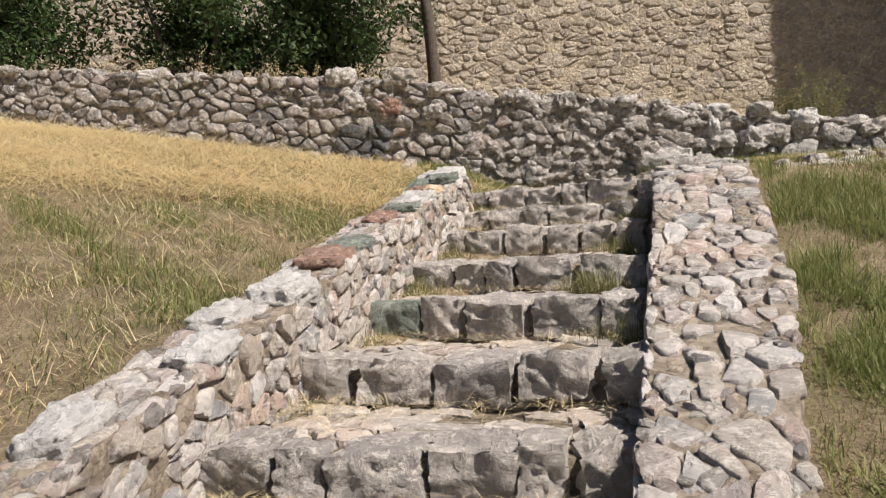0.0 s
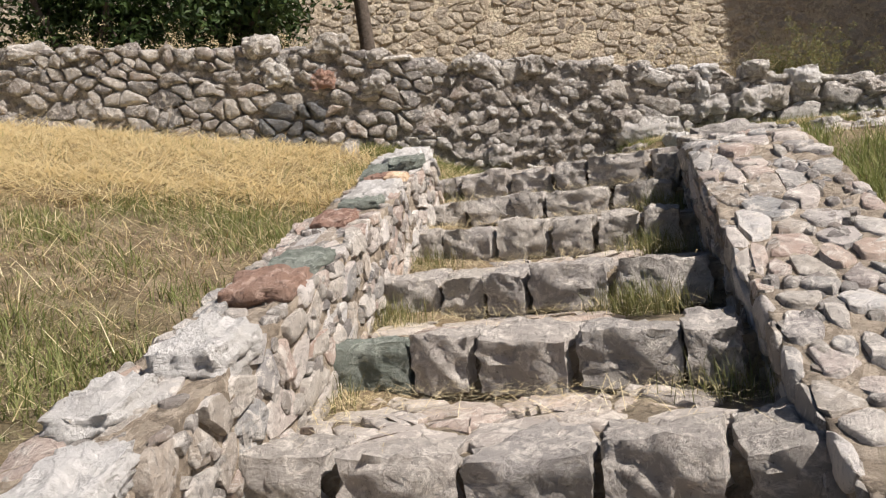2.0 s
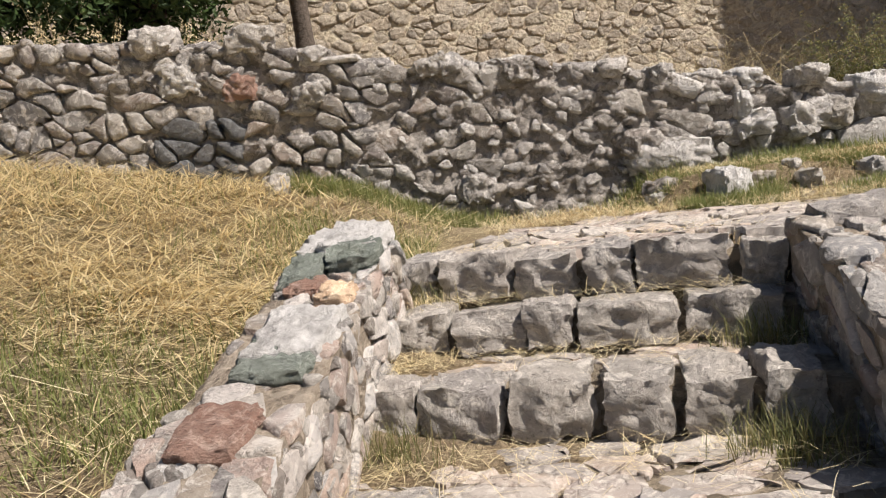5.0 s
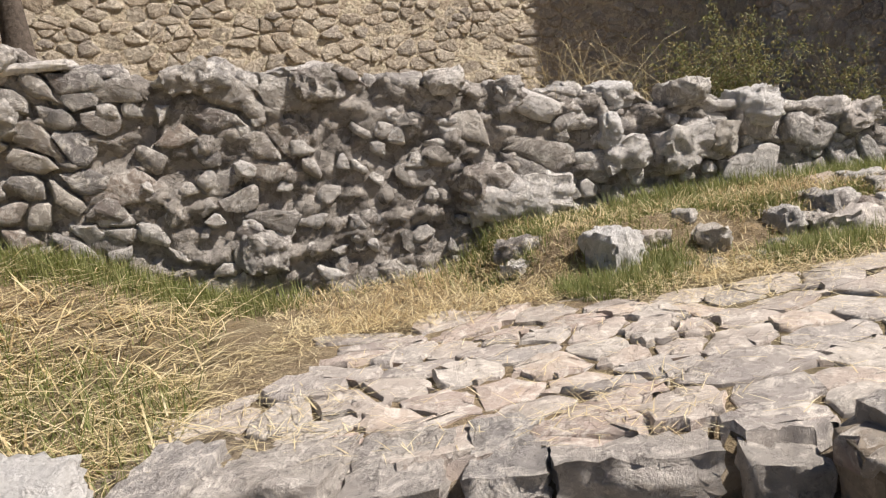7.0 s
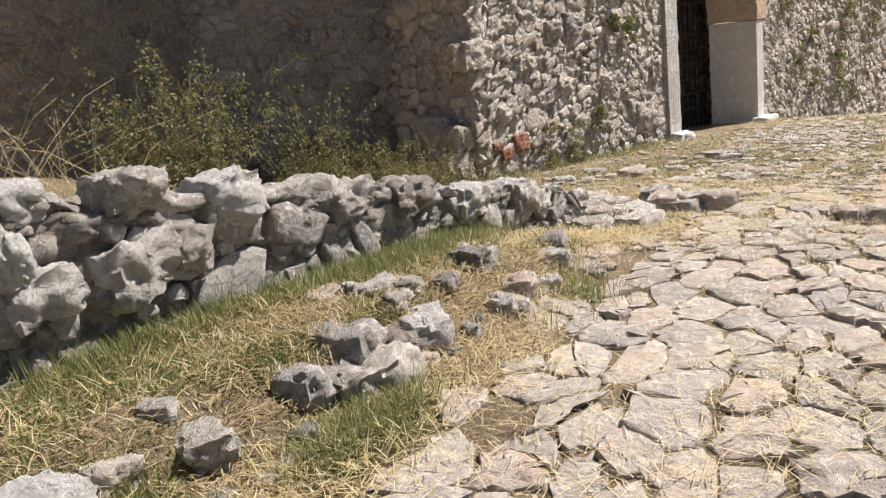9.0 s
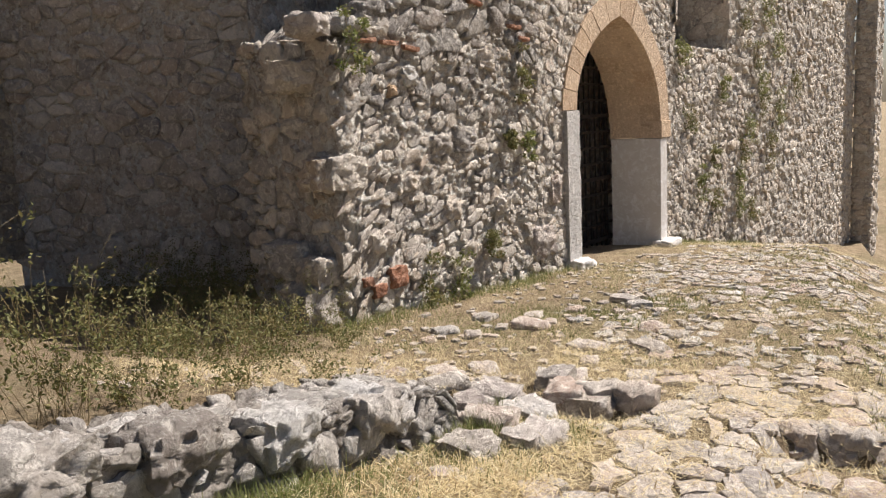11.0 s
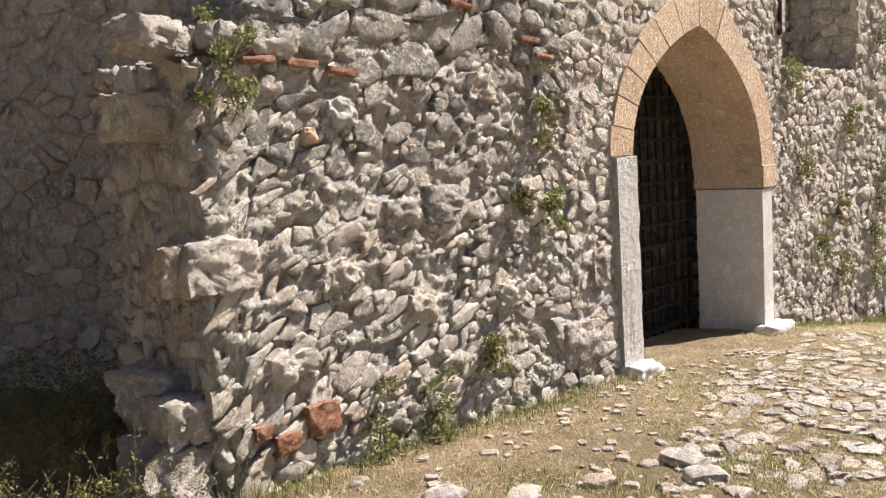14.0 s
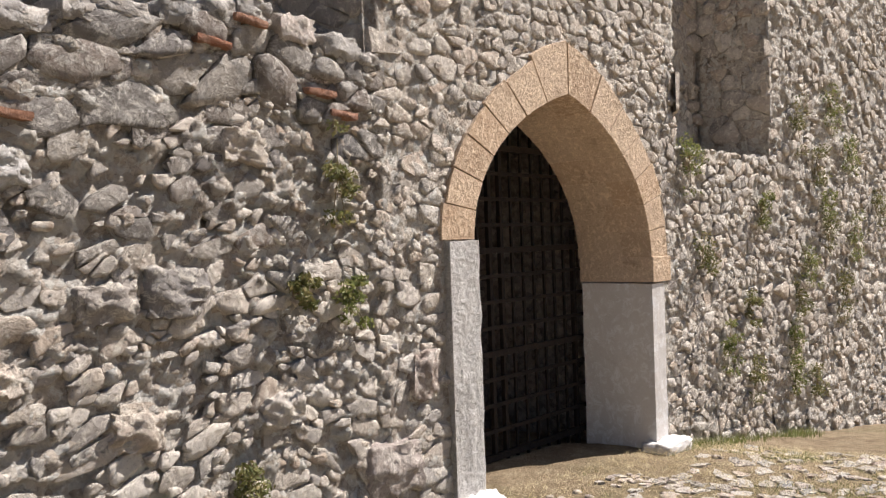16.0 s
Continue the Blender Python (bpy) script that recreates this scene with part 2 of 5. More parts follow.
def lay(name, shapes, mat, parent, limit=300, label="", sharp=50):
    """The first pieces as parts of their own, those past the limit joined."""
    for v, f in shapes[:limit]:
        piece(name, v, f, mat, parent, label, sharp=sharp)
    if len(shapes) > limit:
        piece(name + "_rest", *joined(shapes[limit:]), mat, parent, kind="stuff", sharp=sharp)


def cells(x0, x1, y0, y1, sx, sy, rng, spread=0.45):
    """Random stone outlines that fill a rectangle, in loose courses."""
    seeds = []
    y = y0 - sy / 2
    while y < y1 + sy:
        h = sy * rng.uniform(0.75, 1.3)
        x = x0 - sx * rng.uniform(0, 1)
        while x < x1 + sx:
            w = sx * rng.uniform(0.55, 1.5)
            if rng.random() > 0.26:
                seeds.append((x + w / 2, y + h / 2 + rng.uniform(-spread, spread) * sy))
            if rng.random() < 0.2:
                seeds.append((x + w * rng.uniform(0, 1), y + h * rng.uniform(0, 1)))
            x += w
        y += h
    p = np.array(seeds)
    k = sx / sy
    q = p * (1, k)
    out = []
    for i, c in enumerate(q):
        if not (x0 <= p[i][0] <= x1 and y0 <= p[i][1] <= y1):
            continue
        d = np.hypot(*(q - c).T)
        near = np.argsort(d)[1:15]
        poly = [(c[0] - sx * 1.2, c[1] - sx), (c[0] + sx * 1.2, c[1] - sx), (c[0] + sx * 1.2, c[1] + sx), (c[0] - sx * 1.2, c[1] + sx)]
        for j in near:
            m, n = (q[j] + c) / 2, q[j] - c
            res = []
            for a, b in zip(poly, poly[1:] + poly[:1]):
                da, db = (a[0] - m[0]) * n[0] + (a[1] - m[1]) * n[1], (b[0] - m[0]) * n[0] + (b[1] - m[1]) * n[1]
                if da <= 0:
                    res.append(a)
                if da * db < 0:
                    s = da / (da - db)
                    res.append((a[0] + (b[0] - a[0]) * s, a[1] + (b[1] - a[1]) * s))
            poly = res
            if len(poly) < 3:
                break
        if len(poly) >= 3:
            out.append(np.array(poly) / (1, k))
    return out


def stone(poly, depth, rng, gap=0.012, sink=0.05, tilt=0.12, top=0.84, lump=0.2, cut=(0.08, 0.3), rag=0.055):
    """A broken stone over an outline, with uneven edges and a tilted, facetted face: places (u, v, height) and faces."""
    c = poly.mean(0)
    r = np.sqrt(((poly - c) ** 2).sum(1)).mean()
    poly = c + (poly - c) * max(0.55, 1 - gap / max(r, 0.02))
    a, b = poly, np.roll(poly, -1, 0)
    ring = np.empty((2 * len(poly), 2))
    ca, cb = rng.uniform(*cut, (len(poly), 1)), rng.uniform(*cut, (len(poly), 1))
    ring[0::2], ring[1::2] = a + (b - a) * ca, b + (a - b) * cb
    keep = [ring[0]]
    for v in ring[1:]:
        if np.hypot(*(v - keep[-1])) > r * 0.2:
            keep.append(v)
    ring = np.array(keep)
    if rag > 0.06:
        more = np.empty((2 * len(ring), 2))
        more[0::2], more[1::2] = ring, (ring + np.roll(ring, -1, 0)) / 2
        ring = more
    ring = ring + rng.normal(0, r * rag, ring.shape)
    n = len(ring)
    ta, tb = np.clip(rng.normal(0, tilt, 2), -0.5, 0.5)
    shift = rng.normal(0, r * 0.18, 2)
    ridge = rng.uniform(0, 6.28)
    verts = []
    for scale, h, wob in ((1.0, -sink, 0), (0.975, depth * 0.55, 0.12), (top, depth * 0.95, lump), (0.35, depth * 1.02, lump)):
        rr = c + (ring - c) * scale + (shift * (1 - scale))
        for u, v in rr:
            lean = ((u - c[0]) * ta + (v - c[1]) * tb) if h > 0 else 0
            facet = -0.35 * depth * max(0.0, ((u - c[0]) * math.cos(ridge) + (v - c[1]) * math.sin(ridge)) / r) if h > 0 else 0
            verts.append((u, v, h + lean + facet + rng.normal(0, wob) * depth))
    faces = []
    for k in range(3):
        for i in range(n):
            j = (i + 1) % n
            faces.append((k * n + i, k * n + j, k * n + n + j, k * n + n + i))
    faces.append(tuple(range(3 * n, 4 * n)))
    return verts, faces


def cobble(poly, depth, rng, gap=0.012, sink=0.05, tilt=0.07, flat=0.0):
    """A worn rubble stone over an outline, rounded at its edges: places (u, v, height) and faces."""
    c = poly.mean(0)
    r = np.sqrt(((poly - c) ** 2).sum(1)).mean()
    poly = c + (poly - c) * max(0.55, 1 - gap / max(r, 0.02))
    ring = np.empty((2 * len(poly), 2))
    nxt = np.roll(poly, -1, 0)
    cut = rng.uniform(0.1, 0.3, (len(poly), 2))
    ring[0::2], ring[1::2] = poly + (nxt - poly) * cut[:, :1], nxt + (poly - nxt) * cut[:, 1:]
    keep = [ring[0]]
    for v in ring[1:]:
        if np.hypot(*(v - keep[-1])) > r * 0.16:
            keep.append(v)
    ring = np.array(keep) + rng.normal(0, r * 0.05, (len(keep), 2))
    n = len(ring)
    lean = np.clip(rng.normal(0, tilt, 2), -0.25, 0.25)
    off, seed = rng.normal(0, r * 0.12, 2), rng.uniform(0, 90)
    verts = []
    for scale, h in ((1.0, -sink), (1.0, 0.2 + 0.2 * flat), (0.9, 0.7 + 0.2 * flat), (0.6, 0.96)):
        for u, v in c + (ring - c) * scale + off * (1 - scale):
            k = noise.noise((u / r * 1.6, v / r * 1.6, seed)) + 0.5 * noise.noise((u / r * 4.1, v / r * 4.1, seed))
            z = h * depth + (u - c[0]) * lean[0] + (v - c[1]) * lean[1] + (0.35 * depth + 0.005) * k if h > 0 else h
            verts.append((u, v, z))
    verts.append((*(c + off), depth * (1.05 + 0.4 * noise.noise((seed, 1, 2)))))
    faces = [(k * n + i, k * n + (i + 1) % n, k * n + n + (i + 1) % n, k * n + n + i) for k in range(3) for i in range(n)]
    faces += [(3 * n + i, 3 * n + (i + 1) % n, 4 * n) for i in range(n)]
    return verts, faces


def crag(s, v, wide, high, seed):
    """Broken rubble relief of a mortared face, about -1 to 1, at a place along and up the wall."""
    wu, wv = noise.noise((s * 4, v * 4, seed)), noise.noise((s * 4, v * 4, seed + 9))
    p = Vector((s / wide + 0.45 * wu, v / high + 0.45 * wv, seed))
    far, at = noise.voronoi(p)
    edge = min(1.0, (far[1] - far[0]) / 0.4)
    high_here = noise.cell(at[0] * 3.1)
    rough = noise.noise((s * 11, v * 14, seed)) + 0.8 * (0.4 - 1.6 * abs(noise.noise((s * 21, v * 25, seed)))) + 0.5 * noise.noise((s * 47, v * 52, seed))
    pit = min(0.0, 0.25 + noise.noise((s * 6.5, v * 8, seed + 3)))
    return (0.35 + 0.75 * high_here) * edge * (2 - edge) - 0.55 + 0.55 * rough + 1.5 * pit + 0.5 * noise.noise((s * 1.7, v * 2.1, seed))


def rock(centre, size, turn=0.0, seed=0, sub=6, ball=0.3, rough=0.12, tip=(0, 0)):
    """A block or boulder: an uneven cuboid with broken faces."""
    verts, faces, index = [], [], {}
    m = Euler((tip[0], tip[1], turn)).to_matrix()
    far = Vector((seed * 7.3, seed * 1.7, seed * 0.9))
    small = min(size)

    def at(p):
        key = tuple(round(a * sub) for a in p)
        if key not in index:
            d = Vector(p).normalized()
            q = Vector(p) * (1 - ball) + d * (ball * 1.15)
            q = Vector((q.x * size[0] / 2, q.y * size[1] / 2, q.z * size[2] / 2))
            e = q / small
            k = noise.noise(e * 1.3 + far) + 0.7 * (0.3 - abs(noise.noise(e * 2.7 + far))) * 2 + 0.6 * (0.3 - abs(noise.noise(e * 5.3 + far))) + 0.3 * noise.noise(e * 9.7 + far)
            q += d * (rough * small * 0.55 * k)
            index[key] = len(verts)
            verts.append(tuple(m @ q + Vector(centre)))
        return index[key]

    for axis in range(3):
        for sign in (-1, 1):
            for i in range(sub):
                for j in range(sub):
                    quad = []
                    for a, b in ((i, j), (i + 1, j), (i + 1, j + 1), (i, j + 1)):
                        p = [0, 0, 0]
                        p[axis], p[(axis + 1) % 3], p[(axis + 2) % 3] = sign, 2 * a / sub - 1, 2 * b / sub - 1
                        quad.append(at(p))
                    faces.append(tuple(quad if sign > 0 else quad[::-1]))
    return verts, faces


class Wall:
    """A wall along a line in plan, with a face towards its right hand, a top and a back. v counts up the face to 0 at the top edge, then across the top."""

    def __init__(self, a, b, top, thick, foot):
        self.a, self.b = Vector(a), Vector(b)
        self.length = (self.b - self.a).length
        self.w = (self.b - self.a) / self.length
        self.n = Vector((self.w.y, -self.w.x))
        self.top, self.thick, self.foot = top, thick, foot

    def at(self, s, v, d):
        p, t, z = self.a + self.w * s, self.thick(s), self.top(s)
        if v <= 0:
            f, out, up = 0.0, self.n, 0.0
            z += v
            k = max(0.0, 1 + v / 0.06) * 0.7
        elif v <= t:
            f, k = v, 1.0
            k = min(1.0, 0.7 + v / 0.1, )
            if v > t / 2:
                k = min(1.0, 0.7 + (t - v) / 0.1)
            out = self.n if v < t / 2 else -self.n
        else:
            f, out = t, -self.n
            k = max(0.0, 1 - (v - t) / 0.06) * 0.7
            z -= v - t
        q = p - self.n * f + out * (d * math.sqrt(max(0, 1 - k * k)))
        return (q.x, q.y, z + d * k)

    def core(self, name, mat, parent, step=0.06, rough=0.03, back=0.8, sink=0.0, hole=None, cell=(0.16, 0.1)):
        ns = max(2, int(self.length / step))
        foot = min(self.foot(self.length * i / 20) - self.top(self.length * i / 20) for i in range(21))
        t = max(self.thick(0), self.thick(self.length))
        front = max(3, int(-foot / step))
        across, rear = max(2, int(t / step)), max(2, int(back / (2 * step)))
        verts, faces = [], []
        for i in range(ns + 1):
            s = self.length * i / ns
            lo, tt = self.foot(s) - self.top(s), self.thick(s)
            vs = [lo * (1 - j / front) for j in range(front + 1)] + [tt * (j + 1) / across for j in range(across)] + [tt + back * (j + 1) / rear for j in range(rear)]
            for v in vs:
                d = rough * crag(s + self.a.x, v + self.top(s), cell[0], cell[1], self.a.y) - sink
                verts.append(self.at(s, v, d))
        m = front + across + rear + 1
        for i in range(ns):
            for j in range(m - 1):
                if hole and j < front and hole(self.length * (i + 0.5) / ns, verts[i * m + j][2] + step / 2):
                    continue
                faces.append((i * m + j, (i + 1) * m + j, (i + 1) * m + j + 1, i * m + j + 1))
        faces.append(tuple(range(m)))
        faces.append(tuple(range(ns * m + m - 1, ns * m - 1, -1)))
        return piece(name, verts, faces, mat, parent)

    def stones(self, sx, sy, rng, depth=0.05, gap=0.012, lo=None, hi=None, skip=None, s0=0.0, s1=None, keep=1.0, **more):
        lo = min(self.foot(self.length * i / 20) - self.top(self.length * i / 20) for i in range(21)) if lo is None else lo
        hi = self.thick(self.length / 2) if hi is None else hi
        out = []
        for poly in cells(s0, s1 or self.length, lo, hi, sx, sy, rng):
            u, v = poly.mean(0)
            if u < 0 or u > self.length or v < self.foot(u) - self.top(u) - 0.05 or v > self.thick(u) * 1.02 or rng.random() > keep:
                continue
            if skip and skip(u, v):
                continue
            vv, ff = cobble(poly, depth * rng.uniform(0.15, 1.35), rng, gap * rng.uniform(0.6, 1.8), **more)
            out.append(([self.at(min(max(a, -0.05), self.length + 0.05), b, c) for a, b, c in vv], ff))
        return out


def thing(name, at, label, category, group="", kind=""):
    ob = new(name)
    ob.location = at
    ob.empty_display_size = 0.1
    return tagged(ob, label, category, group, kind)


def setting(name, label="", category=""):
    return tagged(new(name), label, category, "", "structure")


# ---- ground ----
def spaced(fine, lo, hi, step, far):
    a = list(np.arange(lo, hi + step / 2, step))
    for k in range(1, 13):
        d = far * (k / 12) ** 3 + 0.2 * k
        a = [lo - d] + a + [hi + d]
    return a


def build_ground():
    xs, ys = spaced(0, -9, 22, 0.11, 400), spaced(0, -1, 16, 0.11, 400)
    verts, faces = [], []
    gx, gy = np.meshgrid(xs, ys)
    for x, y, z in zip(gx.ravel().tolist(), gy.ravel().tolist(), land(gx, gy).ravel().tolist()):
        verts.append((x, y, z + 0.03 * noise.noise((x * 1.7, y * 1.7, 0)) + 0.012 * noise.noise((x * 7, y * 7, 3))))
    n = len(xs)
    for j in range(len(ys) - 1):
        for i in range(n - 1):
            faces.append((j * n + i, j * n + i + 1, j * n + n + i + 1, j * n + n + i))

    def soil(t, b):
        big, mid, fine = grain(t, 0.55, 6, 0.65), grain(t, 4.5, 6, 0.65), grain(t, 60, 6, 0.7)
        base = ramp(t, mid, [(0.3, (0.24, 0.175, 0.11)), (0.48, (0.39, 0.295, 0.185)), (0.66, (0.53, 0.425, 0.28))])
        base = blend(t, ramp(t, big, [(0.47, (0, 0, 0)), (0.6, (0.45, 0.45, 0.45))]), base, (0.20, 0.185, 0.085))
        base = blend(t, ramp(t, fine, [(0.4, (0.6, 0.6, 0.6)), (0.6, (0, 0, 0))]), base, (0.14, 0.11, 0.07))
        t.links.new(base, b.inputs["Base Color"])
        relief(t, b, arith(t, "ADD", fine, mid), 1.0, 0.05)

    ob = piece("ground", verts, faces, material("dry_soil", soil, 0.95))
    return tagged(ob, "dry trodden earth with straw and thin grass", "ground", "", "structure")


ground = build_ground()


# ---- stair ----
# left end, right end and height of each nosing
STEPS = [
    ((-1.75, 1.05), (0.08, 0.72), 0.26), ((-1.5, 1.75), (0.28, 1.42), 0.46), ((-1.25, 2.45), (0.46, 2.12), 0.66),
    ((-1.0, 3.22), (0.64, 2.84), 0.86), ((-0.78, 4.10), (0.86, 3.50), 1.06), ((-0.52, 4.98), (0.98, 4.26), 1.26),
    ((-0.25, 5.68), (1.2, 5.00), 1.45), ((0.02, 6.40), (1.42, 5.82), 1.65), ((0.12, 6.92), (1.62, 6.34), 1.81), ((0.26, 7.40), (1.74, 6.52), 2.0),
]


def build_stair():
    stair = thing("stone_stair", (0, 2, 0.2), "weathered grey stone stair with rough block risers and straw on its treads", "stair", kind="structure")
    rng = np.random.default_rng(5)
    verts, faces, m = [], [], 26
    for k, (l, r, z) in enumerate(STEPS):
        l, r = Vector(l), Vector(r)
        nl, nr = (Vector(STEPS[k + 1][0]), Vector(STEPS[k + 1][1])) if k + 1 < len(STEPS) else (l + Vector((0.2, 0.5)), r + Vector((0.2, 0.5)))
        back = Vector((0.2, 0.42)).normalized()
        for q, h in ((0.0, z - 0.24), (0.0, z - 0.05), (0.35, z - 0.035), (0.7, z - 0.03), (1.0, z - 0.03)):
            for i in range(m):
                f = i / (m - 1) * 1.2 - 0.1
                a, b = l.lerp(r, f), nl.lerp(nr, f)
                p = a.lerp(b, q) + back * (0.06 if q == 0 else 0.0)
                verts.append((p.x, p.y, h + 0.025 * noise.noise((p.x * 6, p.y * 6, h * 6))))
    for j in range(5 * len(STEPS) - 1):
        for i in range(m - 1):
            faces.append((j * m + i, j * m + i + 1, j * m + m + i + 1, j * m + m + i))
    piece("stair_bed", verts, faces, M_STEP, stair, "earth and mortar bed with straw")
    blocks, flags, seed = [], [], 0
    for k, (l, r, z) in enumerate(STEPS):
        l, r = Vector(l), Vector(r)
        w = (r - l).normalized()
        back, long = Vector((-w.y, w.x)), (r - l).length
        turn = math.atan2(w.y, w.x)
        riser = z - STEPS[k - 1][2] if k else 0.2
        s = -0.04
        while s < long - 0.1:
            wide = rng.uniform(0.17, 0.4)
            if long - s - wide < 0.16:
                wide = long - s
            deep = rng.uniform(0.28, 0.40)
            p = l + w * (s + wide / 2) + back * (deep / 2 + rng.normal(0, 0.012))
            seed += 1
            green = k == 5 and s < 0.2
            if green:
                wide = 0.42
                p = l + w * (s + wide / 2) + back * (deep / 2)
            shape = rock((p.x, p.y, z - riser * 0.5 + rng.normal(0, 0.006)), (wide * 0.98, deep, riser * 1.06), turn + rng.normal(0, 0.06), seed, 11, 0.13, 0.3, (rng.normal(0, 0.06), rng.normal(0, 0.05)))
            piece("step_block", *shape, GREEN if green else STEP, stair, "greenish schist block" if green else "", sharp=55)
            s += wide + rng.uniform(0.008, 0.05)
        # flags on the tread
        nl, nr = (Vector(STEPS[k + 1][0]), Vector(STEPS[k + 1][1])) if k + 1 < len(STEPS) else (None, None)
        if nl is None:
            continue
        run = ((nl - l).length + (nr - r).length) / 2
        for poly in cells(0.0, long, 0.33, run + 0.03, 0.27, 0.17, rng):
            vv, ff = stone(poly, 0.022 * rng.uniform(0.5, 1.5), rng, 0.007, 0.05, 0.05, rag=0.08)
            out = []
            for u, v, d in vv:
                a = l.lerp(r, u / long)
                p = a + (nl.lerp(nr, u / long) - a).normalized() * v
                out.append((p.x, p.y, z - 0.03 + d))
            flags.append((out, ff))
    lay("tread_flag", flags, SLAB, stair)


build_stair()


# ---- stair parapets ----
def side_y(w, s):
    return (w.a + w.w * s).y


def build_parapets():
    rng = np.random.default_rng(11)
    left = Wall((stair_left(0.6) - 0.0, 0.6), (0.27, 7.2), None, None, None)
    left.top = lambda s: 1.455 + 0.256 * (side_y(left, s) - 4.39) + 0.03 * noise.noise((s * 2.2, 0, 0)) - 0.12 * max(0, 1 - (left.length - s) / 0.2) ** 2
    left.thick = lambda s: 0.40 + 0.03 * noise.noise((s * 1.3, 4, 0))
    left.foot = lambda s: left.top(s) - 0.55
    ob = setting("parapet_wall_left", "low rubble parapet wall of pale mortared stones", "wall")
    left.core("mortar", M_COPE, ob, 0.028, 0.013, 0.5, 0.0, cell=(0.1, 0.075))
    shapes = left.stones(0.165, 0.12, rng, 0.02, 0.013, hi=0.62, keep=0.85, flat=0.9)
    lay("stone", shapes, COPING, ob)
    piece("chip", *joined(left.stones(0.085, 0.065, rng, 0.016, 0.006, hi=0.6, keep=0.35)), RETAIN, ob, kind="stuff", sharp=48)
    far = left.length
    for s, v, size, mat, name in (
        (5.75, 0.17, (0.28, 0.24, 0.06), GREEN, "greenish flat stone"), (4.66, 0.15, (0.3, 0.26, 0.07), GREEN, "greenish flat stone"), (4.36, 0.17, (0.28, 0.3, 0.09), RED, "reddish flat stone"), (5.3, 0.2, (0.24, 0.2, 0.06), RED, "reddish flat stone"),
        (far - 0.42, 0.3, (0.36, 0.16, 0.07), GREEN, "long greenish flat stone"), (far - 0.36, 0.12, (0.24, 0.2, 0.1), GREEN, "grey-green block"), (far - 0.72, 0.1, (0.15, 0.13, 0.08), SANDSTONE, "rusty orange stone"), (far - 0.6, 0.26, (0.16, 0.14, 0.05), RED, "reddish flat stone"),
        (far - 1.05, 0.15, (0.36, 0.26, 0.09), WHITE, "broad white stone"), (far - 0.16, 0.2, (0.32, 0.36, 0.13), WHITE, "large white end stone"),
        (3.75, 0.12, (0.3, 0.24, 0.13), WHITE, "large white stone"), (3.4, 0.26, (0.28, 0.22, 0.11), WHITE, "large white stone"), (3.0, 0.1, (0.28, 0.24, 0.11), WHITE, "large white stone"), (2.3, 0.2, (0.3, 0.24, 0.11), WHITE, "large white stone")):
        piece("cap_stone", *rock(left.at(s, v, 0.01), size, 1.25, s * 2.3, 10, 0.4, 0.5, (0, -0.25)), mat, ob, name, sharp=60)
    right = Wall((1.73, 6.5), (stair_right(0.6) + 0.02, 0.6), None, None, None)

    def rtop(s):
        y = side_y(right, s)
        return float(np.interp(y, [0.5, 2.7, 3.8, 5.0, 6.0, 6.5], [0.42, 0.93, 1.20, 1.60, 1.98, 2.08])) + 0.03 * noise.noise((s * 2.2, 9, 0))

    right.top = rtop
    right.thick = lambda s: float(np.interp(side_y(right, s), [0.6, 2.7, 4.1, 6.5], [0.5, 0.5, 0.66, 0.66]))
    right.foot = lambda s: right.top(s) - 0.6
    ob = setting("parapet_wall_right", "broad low rubble parapet wall of pale stones in mortar", "wall")
    right.core("mortar", M_COPE, ob, 0.028, 0.013, 0.5, 0.0, cell=(0.1, 0.075))
    lay("stone", right.stones(0.175, 0.13, rng, 0.02, 0.015, hi=0.95, keep=0.82, flat=0.9), COPING, ob)
    piece("chip", *joined(right.stones(0.085, 0.065, rng, 0.016, 0.006, hi=0.9, keep=0.35)), RETAIN, ob, kind="stuff", sharp=48)
    end = right.at(0.0, 0.3, 0)
    piece("end_stone", *rock((end[0] + 0.02, end[1] - 0.05, end[2] - 0.14), (0.5, 0.26, 0.34), -0.3, 3, 8, 0.4, 0.35), STEP, ob, "large grey end stone", sharp=40)


build_parapets()


